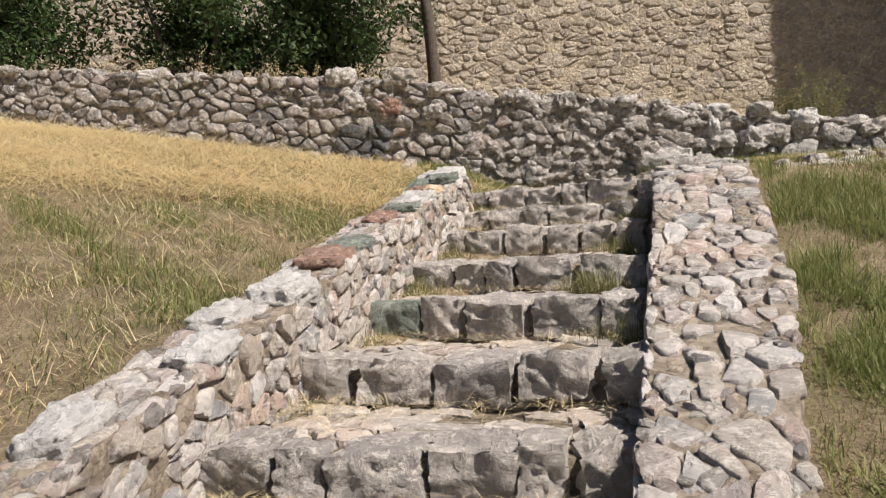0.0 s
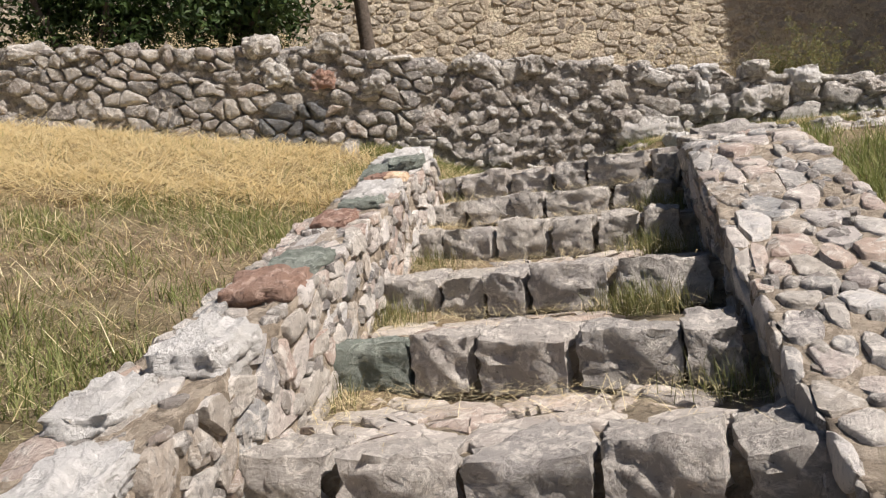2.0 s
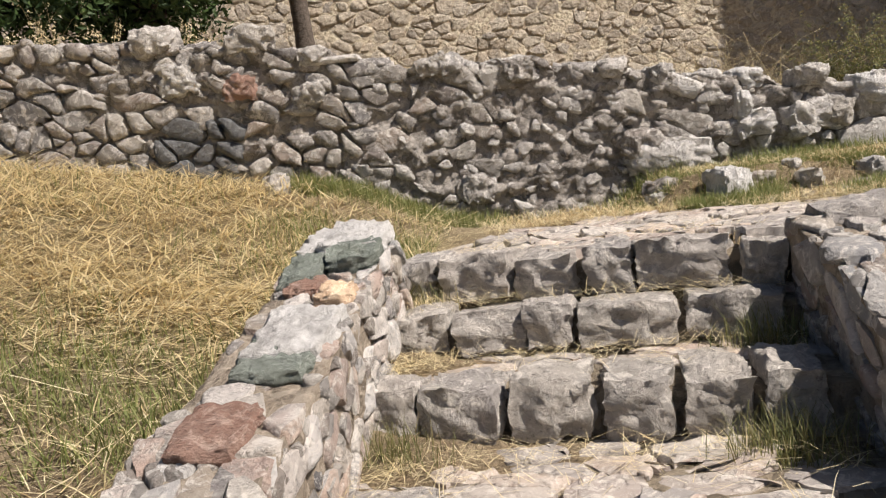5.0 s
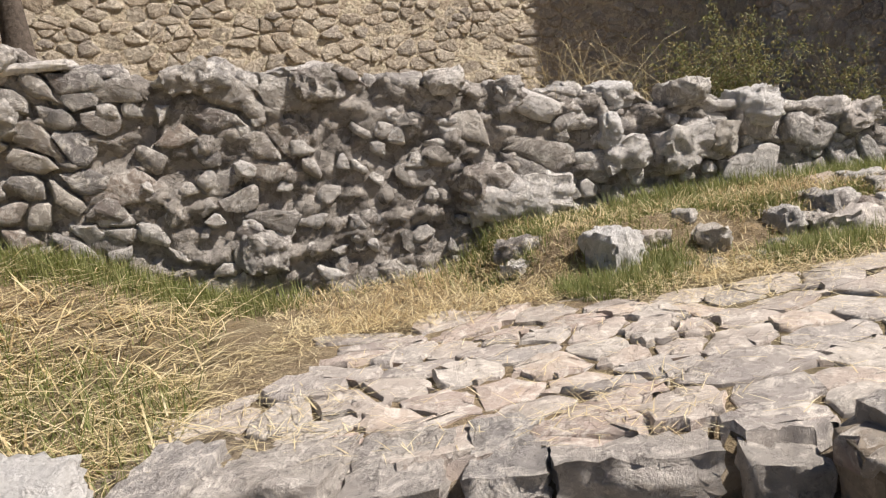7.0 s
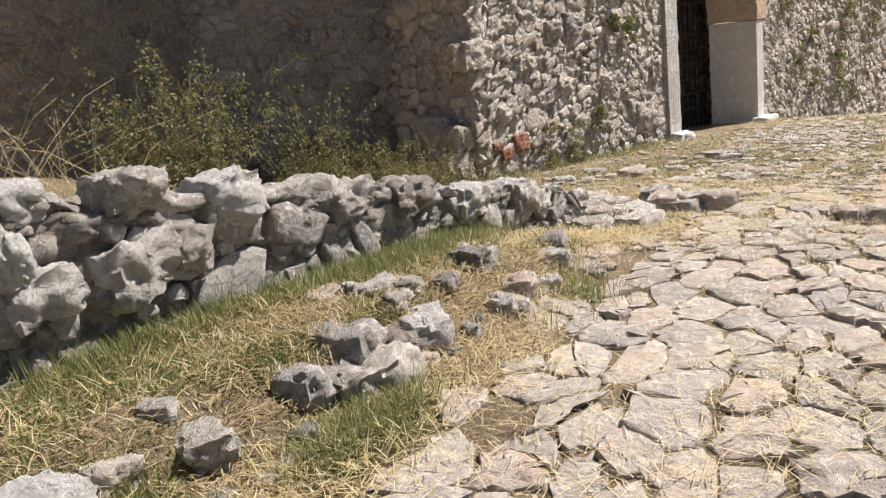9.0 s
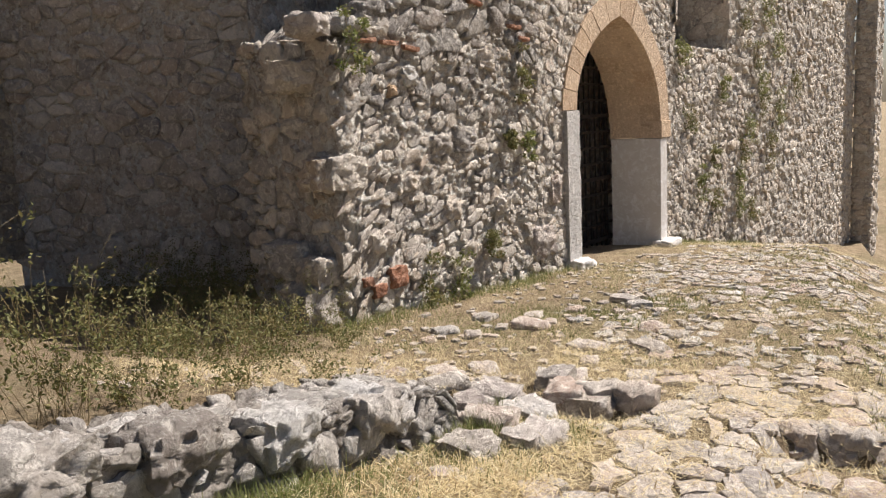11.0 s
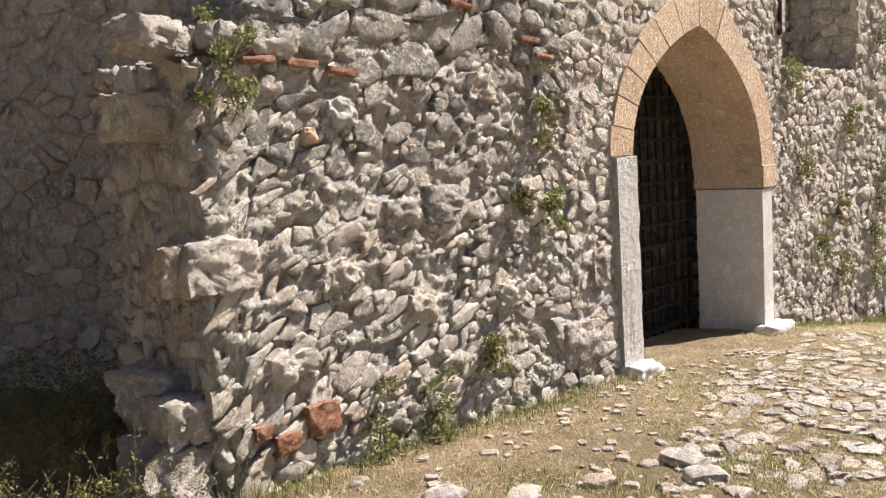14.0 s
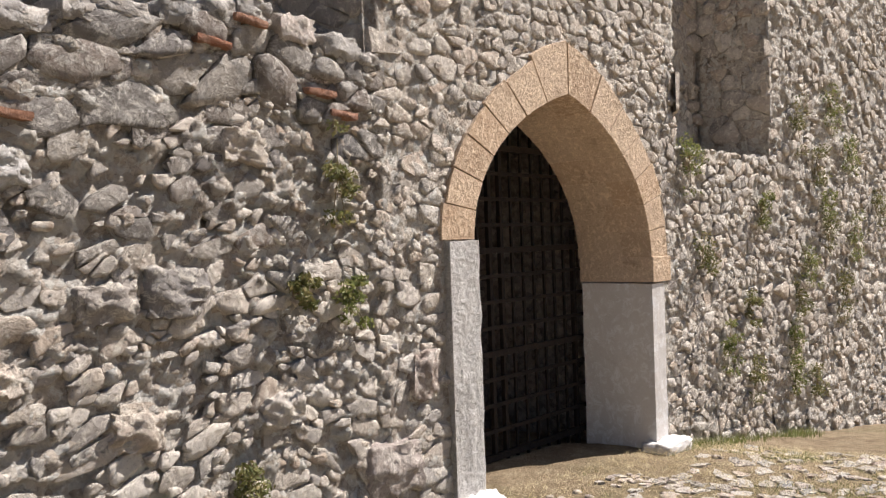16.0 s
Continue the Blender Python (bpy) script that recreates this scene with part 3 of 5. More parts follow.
# ---- retaining wall ----
def build_retaining():
    rng = np.random.default_rng(21)
    a, b = (-9.0, float(rw_y(-9.0))), (7.15, float(rw_y(7.15)))
    wall = Wall(a, b, None, None, None)
    px = lambda s: (wall.a + wall.w * s).x
    wall.top = lambda s: float(rw_top(px(s))) - 0.03 + 0.06 * noise.noise((s * 1.9, 1, 0)) + 0.04 * noise.noise((s * 5.3, 3, 0)) - 0.1 * float(smooth(0.1, 0.35, px(s)) * (1 - smooth(0.7, 1.0, px(s)))) - 0.25 * float(smooth(6.7, 7.15, px(s)))
    wall.thick = lambda s: 0.5
    wall.foot = lambda s: float(land(px(s), rw_y(px(s)) - 0.15)) - 0.15
    ob = setting("retaining_wall", "weathered grey rubble retaining wall with ragged top", "wall")
    wall.core("mortar", M_RET, ob, 0.025, 0.046, 0.4, cell=(0.15, 0.1))
    for i, s in enumerate(np.arange(0.6, wall.length - 0.8, 0.5)):
        s += rng.uniform(-0.2, 0.2)
        low = px(s) > 2.9
        size = (rng.uniform(0.2, 0.4), rng.uniform(0.2, 0.3), rng.uniform(0.1, 0.17))
        piece("cap_stone", *rock(wall.at(s, rng.uniform(0.08, 0.2), -0.03), size, -0.19 + rng.normal(0, 0.2), i * 1.7 + 0.3, 10, 0.42, 0.45), WHITE if low and i % 3 == 0 else COPING_GREY if low or i % 3 else RETAIN, ob, sharp=60)
    # single large stones: place along x, height, length, height of face, stone
    for x, z, long, high, mat, label in (
        (2.58, 2.36, 0.62, 0.26, COPING_GREY, "large flat grey foot boulder"), (3.14, 2.66, 0.1, 0.2, WHITE, "small white stone set upright"), (3.22, 2.5, 0.26, 0.17, COPING_GREY, "pale wedge stone"),
        (3.6, 2.5, 0.32, 0.24, COPING_GREY, ""), (4.08, 2.67, 0.26, 0.22, WHITE, "large white block"), (3.84, 2.52, 0.16, 0.18, RETAIN, ""), (3.63, 2.8, 0.24, 0.16, COPING_GREY, ""),
        (4.75, 2.52, 0.26, 0.16, COPING_GREY, ""), (5.18, 2.44, 0.3, 0.17, RETAIN, ""), (5.7, 2.3, 0.26, 0.17, WHITE, ""), (6.25, 2.2, 0.26, 0.17, COPING_GREY, ""),
        (-0.39, 3.58, 0.34, 0.19, RETAIN, ""), (-1.1, 3.66, 0.3, 0.2, COPING_GREY, ""), (-0.5, 3.24, 0.26, 0.19, RED, "reddish stone"), (-0.95, 3.36, 0.3, 0.24, COPING_GREY, ""),
        (0.93, 3.22, 0.24, 0.14, RETAIN, ""), (1.55, 3.12, 0.22, 0.16, RETAIN, ""), (2.23, 3.04, 0.2, 0.13, COPING_GREY, ""), (2.4, 2.45, 0.3, 0.22, RETAIN, ""), (1.16, 2.27, 0.26, 0.2, COPING_GREY, ""), (0.0, 3.12, 0.22, 0.17, COPING_GREY, "")):
        piece("large_stone", *rock((x, float(rw_y(x)) + 0.075, z), (long, 0.26, high), -0.19, x * 3.7 + 20, 12, 0.42, 0.38, (0, rng.normal(0, 0.12))), mat, ob, label, sharp=60)
    piece("flat_slab", *rock((0.2, float(rw_y(0.2)) + 0.12, 3.36), (0.42, 0.3, 0.05), -0.19, 7, 9, 0.2, 0.3), COPING, ob, "thin pale slab on the wall top", sharp=60)
    # patch low on the face whose stones get a much darker colour
    in_dark_patch = lambda s, v: abs(px(s) + 0.88) < 0.34 and wall.top(s) + v < 3.05
    dry = wall.stones(0.2, 0.13, rng, 0.024, 0.012, s1=9.7, skip=lambda s, v: in_dark_patch(s, v), keep=0.88)
    rub = wall.stones(0.22, 0.13, rng, 0.014, 0.016, s0=9.7, skip=lambda s, v: px(s) > 2.9, keep=0.36)
    big = wall.stones(0.25, 0.16, rng, 0.022, 0.014, s0=11.9, lo=-1.1, keep=0.55)
    chips = wall.stones(0.1, 0.075, rng, 0.018, 0.008, s0=9.5, keep=0.3)
    piece("chip", *joined(chips), COPING_GREY, ob, kind="stuff", sharp=60)
    mid = [s for s in dry if s[0][0][0] > -5.5]
    lay("stone", mid + [s for s in dry if s[0][0][0] <= -5.5], RETAIN, ob, 300, sharp=60)
    lay("stone", rub, RETAIN, ob, 150, sharp=60)
    lay("stone", big, COPING_GREY, ob, 150, sharp=60)
    lay("sooty_stone", wall.stones(0.23, 0.15, rng, 0.06, 0.012, s0=7.3, s1=9.2, skip=lambda s, v: not in_dark_patch(s, v)), DARK_RUBBLE, ob, 60, "dark rubble stone", sharp=60)


build_retaining()


# ---- walls behind ----
def high_wall(name, label, a, b, top, foot, mat, mort, sx, sy, depth, rng, step=0.1, limit=200, stones_to=None, hole=None, thick=0.6, lo=None, s1=None, rough=0.03, gap=0.014, s0=0.0, bare=None, keep=0.8, infill=0.0, chips=0.35, upper=None):
    w = Wall(a, b, None, None, None)
    w.top, w.thick, w.foot = (top if callable(top) else lambda s: top), lambda s: thick, foot if callable(foot) else lambda s: foot
    ob = setting(name, label, "wall")
    w.core("mortar", mort, ob, step, rough, 0.5, hole=hole, cell=(sx * 0.8, sy * 0.85))
    skip = None
    if bare or stones_to:
        skip = lambda s, v: bool((stones_to and w.top(s) + v > stones_to) or (bare and bare(s, w.top(s) + v)))
    shapes = w.stones(sx, sy, rng, depth, gap, skip=skip, hi=min(0.0, stones_to - w.top(0)) if stones_to else None, s1=s1, s0=s0, keep=keep)
    if upper:  # darker weathered stones above a height
        lay("stone", [q for q in shapes if q[0][0][2] >= upper[0]], upper[1], ob, 120, sharp=60)
        shapes = [q for q in shapes if q[0][0][2] < upper[0]]
    lay("stone", shapes, mat, ob, limit, sharp=60)
    if infill:
        small = w.stones(infill, infill * 0.75, rng, depth * 0.9, 0.008, skip=skip, hi=min(0.0, 5.9 - w.top(0)), keep=chips, sink=0.03)
        piece("chip", *joined(small), mat, ob, kind="stuff", sharp=60)
    return w, ob


def build_behind():
    rng = np.random.default_rng(31)
    high_wall("wall_north", "tall sunlit rubble wall of warm pale stones", (-12, 16.7), (10.6, 15.6), 9.0, lambda s: 2.0, BACK, M_BACK, 0.24, 0.14, 0.016, rng, 0.09, 300, 7.2, rough=0.018, keep=0.9)
    high_wall("tower_wall_west", "tall shaded rubble wall of the tower", (10.5, 15.7), (11.2, 12.3), 13.0, 1.2, GATE, M_GATE, 0.27, 0.165, 0.025, rng, 0.16, 250, 7.0)
    high_wall("tower_wall_step", "shaded rubble wall", (11.15, 12.3), (13.0, 12.3), 13.0, 1.2, GATE, M_GATE, 0.27, 0.165, 0.025, rng, 0.16, 60, 7.5)
    high_wall("tower_wall_return", "shaded rubble return wall", (12.95, 12.4), (12.5, 9.72), 9.5, 1.2, GATE, M_GATE, 0.27, 0.165, 0.025, rng, 0.16, 60, 7.5)


build_behind()

# ---- gate wall ----
GO, GD = Vector((9.28, 10.44)), Vector((0.9643, -0.2649))
GN = Vector((-0.2649, -0.9643))


def gs(x):
    return (x - 9.28) / 0.9643


def gp(s, z, d=0.0):
    p = GO + GD * s + GN * d
    return (p.x, p.y, z)


SL, SR, SA = gs(13.40), gs(15.95), gs(14.65)
ZL, ZR, ZA = 3.48, 3.24, 4.70
Q1 = radians(66)


def arch_point(q, grow=0.0):
    """Along the pointed arch: q from -1 (left foot) over 0 (apex) to 1 (right foot)."""
    left = q < 0
    a = (1 - abs(q)) * Q1
    foot, z0 = (SL, ZL) if left else (SR, ZR)
    f, h = (1 - math.cos(a)) / (1 - math.cos(Q1)), math.sin(a) / math.sin(Q1)
    s, z = foot + (SA - foot) * f, z0 + (ZA - z0) * h
    if grow:
        dx, dz = (-1 if left else 1) * math.cos(a * 0.75) * min(1, abs(q) / 0.2), math.sin(a) * 0.9
        if abs(q) < 1e-6:
            dx, dz = 0, 1
        n = math.hypot(dx, dz)
        s, z = s + dx / n * grow, z + dz / n * grow * (1.0 + 0.25 * (1 - abs(q)))
    return s, z


OUTLINE = [arch_point(i / 12) for i in range(-12, 13)]


def in_arch(s, z, wide=0.1):
    if s < SL - wide or s > SR + wide or z > ZA + wide:
        return False
    if z < 3.3:
        return True
    return z < float(np.interp(s, [o[0] for o in OUTLINE], [o[1] for o in OUTLINE])) + wide


def sheet(rows):
    n = len(rows[0])
    return [v for r in rows for v in r], [(j * n + i, j * n + i + 1, j * n + n + i + 1, j * n + n + i) for j in range(len(rows) - 1) for i in range(n - 1)]


def prism(points, d0, d1, bulge=0.0, seed=0):
    """A solid over an outline on the gate wall, from depth d0 to d1 (proud)."""
    n = len(points)
    c = np.mean(points, 0)
    verts = [gp(s, z, d0) for s, z in points] + [gp(*(np.array(p) + (c - p) * 0.0), d1 - 0.015) for p in points]
    verts += [gp(*(np.array(p) + (c - p) * 0.035), d1 + 0.006 * noise.noise((p[0] * 9, p[1] * 9, seed))) for p in points]
    faces = [(k * n + i, k * n + (i + 1) % n, k * n + n + (i + 1) % n, k * n + n + i) for k in range(2) for i in range(n)]
    faces += [tuple(range(2 * n, 3 * n)), tuple(range(n - 1, -1, -1))]
    return verts, faces


def build_gate():
    rng = np.random.default_rng(41)
    foot = lambda off: lambda s: float(land(*gp(s + off, 0, 0.1)[:2])) - 0.2

    # ruined low wall beside the tower
    low_top = lambda s: float(np.interp(s, [0, 0.3, 0.8, 1.6, 2.4, 3.35], [4.1, 4.32, 4.52, 4.68, 4.82, 4.66])) + 0.05 * noise.noise((s * 3, 2, 0))
    w, ob = high_wall("wall_ruin", "ruined low rubble wall with ragged top, sunlit", gp(0, 0)[:2], gp(gs(12.53), 0)[:2], low_top, foot(0), GATE, M_GATE, 0.2, 0.12, 0.014, rng, 0.022, 300, rough=0.044, thick=1.1, keep=0.55, infill=0.085, upper=(3.45, RETAIN))
    lay("top_stone", w.stones(0.3, 0.15, rng, 0.04, 0.01, lo=-0.42, hi=0.0, keep=0.95, s0=0.6), RETAIN, ob, 60, sharp=60)
    for i, q in enumerate(np.arange(0.3, 3.3, 0.27)):
        q += rng.uniform(-0.06, 0.06)
        piece("cap_stone", *rock(gp(q, w.top(q) + 0.02, -0.12), (rng.uniform(0.2, 0.36), 0.3, rng.uniform(0.1, 0.16)), -0.27 + rng.normal(0, 0.15), i * 2.3 + 40, 9, 0.35, 0.45), COPING_GREY if i % 3 else COPING, ob, sharp=60)
    for q, z, wide, high, mat in ((0.68, 2.03, 0.24, 0.2, BRICK), (0.42, 1.95, 0.18, 0.12, BRICK), (0.26, 2.06, 0.12, 0.08, BRICK)):
        piece("brick", *rock(gp(q, z, -0.02), (wide, 0.12, high), -0.27, q * 9, 9, 0.25, 0.3), mat, ob, "worn red brick", sharp=60)
    for q, z in ((0.42, 4.18), (0.72, 4.17), (1.02, 4.13), (3.02, 4.3), (2.85, 4.42), (2.35, 4.78), (2.1, 4.62)):
        piece("brick", *rock(gp(q, z, 0.0), (0.22, 0.12, 0.04), -0.27, q * 9, 6, 0.2, 0.3, (0, rng.normal(0, 0.08))), BRICK, ob, "thin red tile", sharp=60)
    for q, z, wide, high, mat in ((1.84, 3.25, 0.36, 0.26, GATE), (1.47, 3.22, 0.34, 0.2, GATE), (1.0, 3.88, 0.2, 0.18, WHITE), (0.75, 3.75, 0.1, 0.1, SANDSTONE), (0.1, 3.05, 0.46, 0.3, GATE), (3.71, 2.55, 0.26, 0.34, COPING), (1.6, 2.55, 0.3, 0.2, GATE), (0.9, 2.9, 0.3, 0.18, GATE), (2.5, 2.5, 0.28, 0.2, GATE), (2.3, 4.05, 0.3, 0.18, GATE), (0.5, 2.4, 0.34, 0.16, GATE), (3.4, 1.95, 0.5, 0.36, COPING), (2.7, 3.3, 0.24, 0.18, GATE), (0.55, 4.3, 0.3, 0.2, GATE)):
        piece("large_stone", *rock(gp(q, z, -0.05), (wide, 0.18, high), -0.27, q * 5.3 + z, 12, 0.4, 0.38, (0, rng.normal(0, 0.1))), mat, ob, sharp=60)
    piece("cap_stone", *rock(gp(-0.15, 4.29, -0.1), (0.4, 0.3, 0.16), 0.2, 3, 9, 0.4, 0.5), COPING, ob, "pale loose cap stone", sharp=60)
    for q, d, z, size in ((-0.2, -0.3, 1.85, (0.4, 0.5, 0.45)), (-0.12, -0.2, 2.2, (0.3, 0.3, 0.25)), (-0.1, -0.55, 2.3, (0.34, 0.4, 0.3)), (-0.06, -0.14, 3.06, (0.3, 0.26, 0.24)), (-0.08, -0.4, 3.9, (0.3, 0.4, 0.24))):
        piece("end_stone", *rock(gp(q, z, d), size, -0.27 + rng.normal(0, 0.2), q * 7 + z, 12, 0.25, 0.35), GATE, ob, sharp=60)
    # its end
    e = Vector(gp(0, 0)[:2])
    b = e - GN * 1.2
    high_wall("wall_ruin_end", "broken end of the rubble wall", (b.x + 0.02, b.y), (e.x, e.y), lambda s: 4.2 + 0.08 * noise.noise((s * 3, 7, 0)), 1.3, GATE, M_GATE, 0.22, 0.14, 0.03, rng, 0.03, 100, rough=0.075, thick=0.35, infill=0.1)

    # tower front with the gate opening
    s0 = gs(12.51)
    hole = lambda s, z: in_arch(s + s0, z)
    high_wall("gate_wall", "rubble tower wall round a pointed gate arch", gp(s0, 0)[:2], gp(gs(16.55), 0)[:2], 9.0, foot(s0), GATE, M_GATE, 0.2, 0.11, 0.014, rng, 0.036, 300, 6.7, rough=0.02, keep=0.8, hole=hole, bare=lambda s, z: in_arch(s + s0, z, 0.36), thick=0.3, infill=0.1)
    s1 = gs(16.55)
    high_wall("wall_parapet", "rubble wall below the tower recess", gp(s1, 0)[:2], gp(gs(18.93), 0)[:2], lambda s: 4.38 + 0.03 * noise.noise((s * 4, 5, 0)), foot(s1), GATE, M_GATE, 0.19, 0.12, 0.02, rng, 0.036, 200, thick=0.9, rough=0.035, infill=0.1)
    r0, r1 = Vector(gp(s1, 0, -0.9)[:2]), Vector(gp(gs(18.93), 0, -0.9)[:2])
    high_wall("recess_wall", "shaded rubble back wall of the recess", r0, r1, 9.0, 4.2, GATE, M_GATE, 0.26, 0.18, 0.04, rng, 0.12, 60, 7.2)
    for s, flip in ((s1, 0), (gs(18.93), 1)):
        p, q = Vector(gp(s, 0, 0.0)[:2]), Vector(gp(s, 0, -0.95)[:2])
        high_wall("recess_side", "rubble cheek of the recess", *((p, q) if not flip else (q, p)), 9.0, 4.2, GATE, M_GATE, 0.26, 0.18, 0.03, rng, 0.12, 30, 7.2, thick=0.25)
    s2 = gs(18.93)
    high_wall("wall_east", "long sunlit rubble curtain wall with tufts of weeds", gp(s2, 0)[:2], gp(21.0, 0)[:2], 9.0, foot(s2), GATE, M_GATE, 0.22, 0.14, 0.018, rng, 0.042, 300, 6.9, rough=0.05, keep=0.55)
    high_wall("pier_side", "shaded side of a projecting wall pier", gp(21.0, 0, 0.0)[:2], gp(21.0, 0, 0.52)[:2], 9.0, foot(21), GATE, M_GATE, 0.24, 0.16, 0.03, rng, 0.12, 60, 7.6)
    high_wall("pier_front", "sunlit front of a projecting wall pier", gp(21.0, 0, 0.5)[:2], gp(22.2, 0, 0.5)[:2], 9.0, foot(21), GATE, M_GATE, 0.24, 0.16, 0.03, rng, 0.12, 60, 7.6)

    # arch ring, jambs and passage
    gate = thing("gate_arch", gp(SA, 1.4), "pointed gate arch of orange sandstone on white marble jambs", "archway", kind="structure")
    n = 7
    for side in (-1, 1):
        for i in range(n):
            q0, q1 = side * (1 - i / n), side * (1 - (i + 1) / n)
            if i == n - 1:
                q1 = side * 1e-4
            g = 0.36 + 0.03 * rng.uniform(-1, 1)
            qs = [q0 + (q1 - q0) * k / 3 for k in range(4)]
            pts = [arch_point(q) for q in qs] + [arch_point(q, g) for q in qs[::-1]]
            c = np.mean(pts, 0)
            pts = [tuple(c + (np.array(p) - c) * 0.991) for p in pts]
            cut = -0.3 - 0.14 * (i % 2)
            for d0, d1 in ((cut, 0.03), (-0.82, cut - 0.004)):
                v, f = prism(pts, d0, d1, seed=i)
                piece("voussoir", v, f if side > 0 else [t[::-1] for t in f], SANDSTONE, gate, "", True, sharp=30)
    piece("jamb", *rock(gp(SL - 0.15, (1.2 + ZL) / 2, -0.385), (0.31, 0.87, ZL - 1.22), -0.268, 3, 16, 0.0, 0.09), WHITE, gate, "rough tooled white marble jamb", sharp=50)
    piece("jamb", *rock(gp(SR + 0.12, 2.1, -0.375), (0.24, 0.81, 1.77), -0.268, 5, 16, 0.0, 0.05), MARBLE, gate, "white marble jamb", sharp=50)
    im = [(SR - 0.01, 3.0), (SR + 0.36, 3.0), (SR + 0.36, 3.25), (SR - 0.0, 3.25)]
    piece("impost", *prism(im, -0.80, 0.05, seed=5), SANDSTONE, gate, "sandstone impost block", sharp=30)
    th = [(SL - 0.1, 1.05), (SR + 0.2, 1.0), (SR + 0.2, 1.24), (SL - 0.1, 1.42)]
    piece("threshold", *prism(th, -1.2, -0.05, seed=6), MARBLE, gate, "worn stone threshold", sharp=30)
    piece("base_stone", *rock(gp(SR + 0.12, 1.37, 0.08), (0.5, 0.3, 0.12), -0.27, 5, 9, 0.25, 0.4), MARBLE, gate, "white base stone")
    piece("base_stone", *rock(gp(SL - 0.14, 1.54, 0.1), (0.36, 0.26, 0.13), -0.27, 8, 9, 0.25, 0.4), MARBLE, gate, "white base stone")
    for i in range(12):
        q, d = SR - rng.uniform(0.15, 0.95), rng.uniform(-0.5, 0.25)
        size = rng.uniform(0.07, 0.2)
        piece("threshold_stone", *rock(gp(q, 1.27 + 0.06 * (SR - q), d), (size * 1.4, size, size * 0.45), rng.uniform(0, 3), i + 3.3, 6, 0.4, 0.4), MARBLE if i % 2 else SLAB, gate, "", sharp=60)
    passage = setting("gate_passage", "dark stone passage behind the gate", "wall")
    a, b = SL - 0.2, SR + 0.2
    rows = [[gp(a, z, d) for z in (0.8, 5.3)] for d in (-0.8, -3.0)]
    rows += [[gp(b, z, d) for z in (0.8, 5.3)] for d in (-3.0, -0.8)]
    piece("passage_wall", *sheet(rows), M_RET, passage, "", False)
    piece("passage_vault", [gp(a, 5.3, -0.3), gp(b, 5.3, -0.3), gp(b, 5.3, -3), gp(a, 5.3, -3)], [(0, 1, 2, 3)], M_RET, passage, "", False)
    brick_wall = Wall(gp(a, 0, -2.6)[:2], gp(b, 0, -2.6)[:2], lambda s: 5.2, lambda s: 0.3, lambda s: 0.9)
    lay("stone", brick_wall.stones(0.3, 0.16, rng, 0.03, 0.015, hi=0.0), BRICK, passage, 200)
    brick_wall.core("mortar", M_RET, passage, 0.15, 0.02, 0.3)
    piece("passage_floor", [gp(a, 1.25, -0.7), gp(b, 1.12, -0.7), gp(b, 1.12, -3), gp(a, 1.25, -3)], [(0, 1, 2, 3)], M_STEP, passage, "", False)

    # iron grille
    grille = thing("iron_gate", gp(SA, 1.3, -0.87), "dark rusty iron lattice gate, closed, in the arch", "gate")

    def bar(p, q, r, name):
        p, q = Vector(p), Vector(q)
        ax = (q - p).normalized()
        u = ax.cross(Vector((GN.x, GN.y, 0.01))).normalized()
        v = ax.cross(u)
        vs = [tuple(c + (u * x + v * y) * r) for c in (p, q) for x, y in ((-1, -1), (1, -1), (1, 1), (-1, 1))]
        piece(name, vs, [(0, 1, 5, 4), (1, 2, 6, 5), (2, 3, 7, 6), (3, 0, 4, 7), (0, 3, 2, 1), (4, 5, 6, 7)], IRON, grille, "", False)

    xs, zs = [o[0] for o in OUTLINE], [o[1] for o in OUTLINE]
    m = 15
    for i in range(m + 1):
        s = SL + 0.04 + (SR - SL - 0.08) * i / m
        top = float(np.interp(s, xs, zs)) if i not in (0, m) else 3.4
        bar(gp(s, 1.2, -0.87), gp(s, top + 0.15, -0.87), 0.022 if i in (0, 7, 8, m) else 0.012, "upright")
    for k in range(13):
        z = 1.45 + 0.24 * k
        inside = [s for s in np.linspace(SL, SR, 60) if np.interp(s, xs, zs) > z]
        bar(gp(inside[0] - 0.1, z, -0.845), gp(inside[-1] + 0.1, z, -0.845), 0.028 if k % 4 == 0 else 0.017, "crossbar")


build_gate()


# ---- path ----
def path_edge(x):
    """Right and left edge of the paved path."""
    lo = np.interp(x, [0.2, 1.72, 2.3, 4, 6, 8, 13, 16], [7.55, 6.72, 6.5, 6.5, 6.45, 6.35, 5.6, 5.2])
    hi = np.interp(x, [0.2, 0.6, 1.1, 2, 3, 4, 5.5, 7, 9, 11, 13, 16], [7.75, 8.1, 8.6, 8.35, 8.0, 7.85, 8.1, 7.9, 8.2, 8.4, 8.6, 8.1])
    return lo, hi


def settled(vv, lift):
    a = np.array(vv)
    z = land(a[:, 0], a[:, 1])
    return [(u, v, h + d + lift + 0.03 * noise.noise((u * 1.7, v * 1.7, 0))) for (u, v, d), h in zip(vv, z.tolist())]


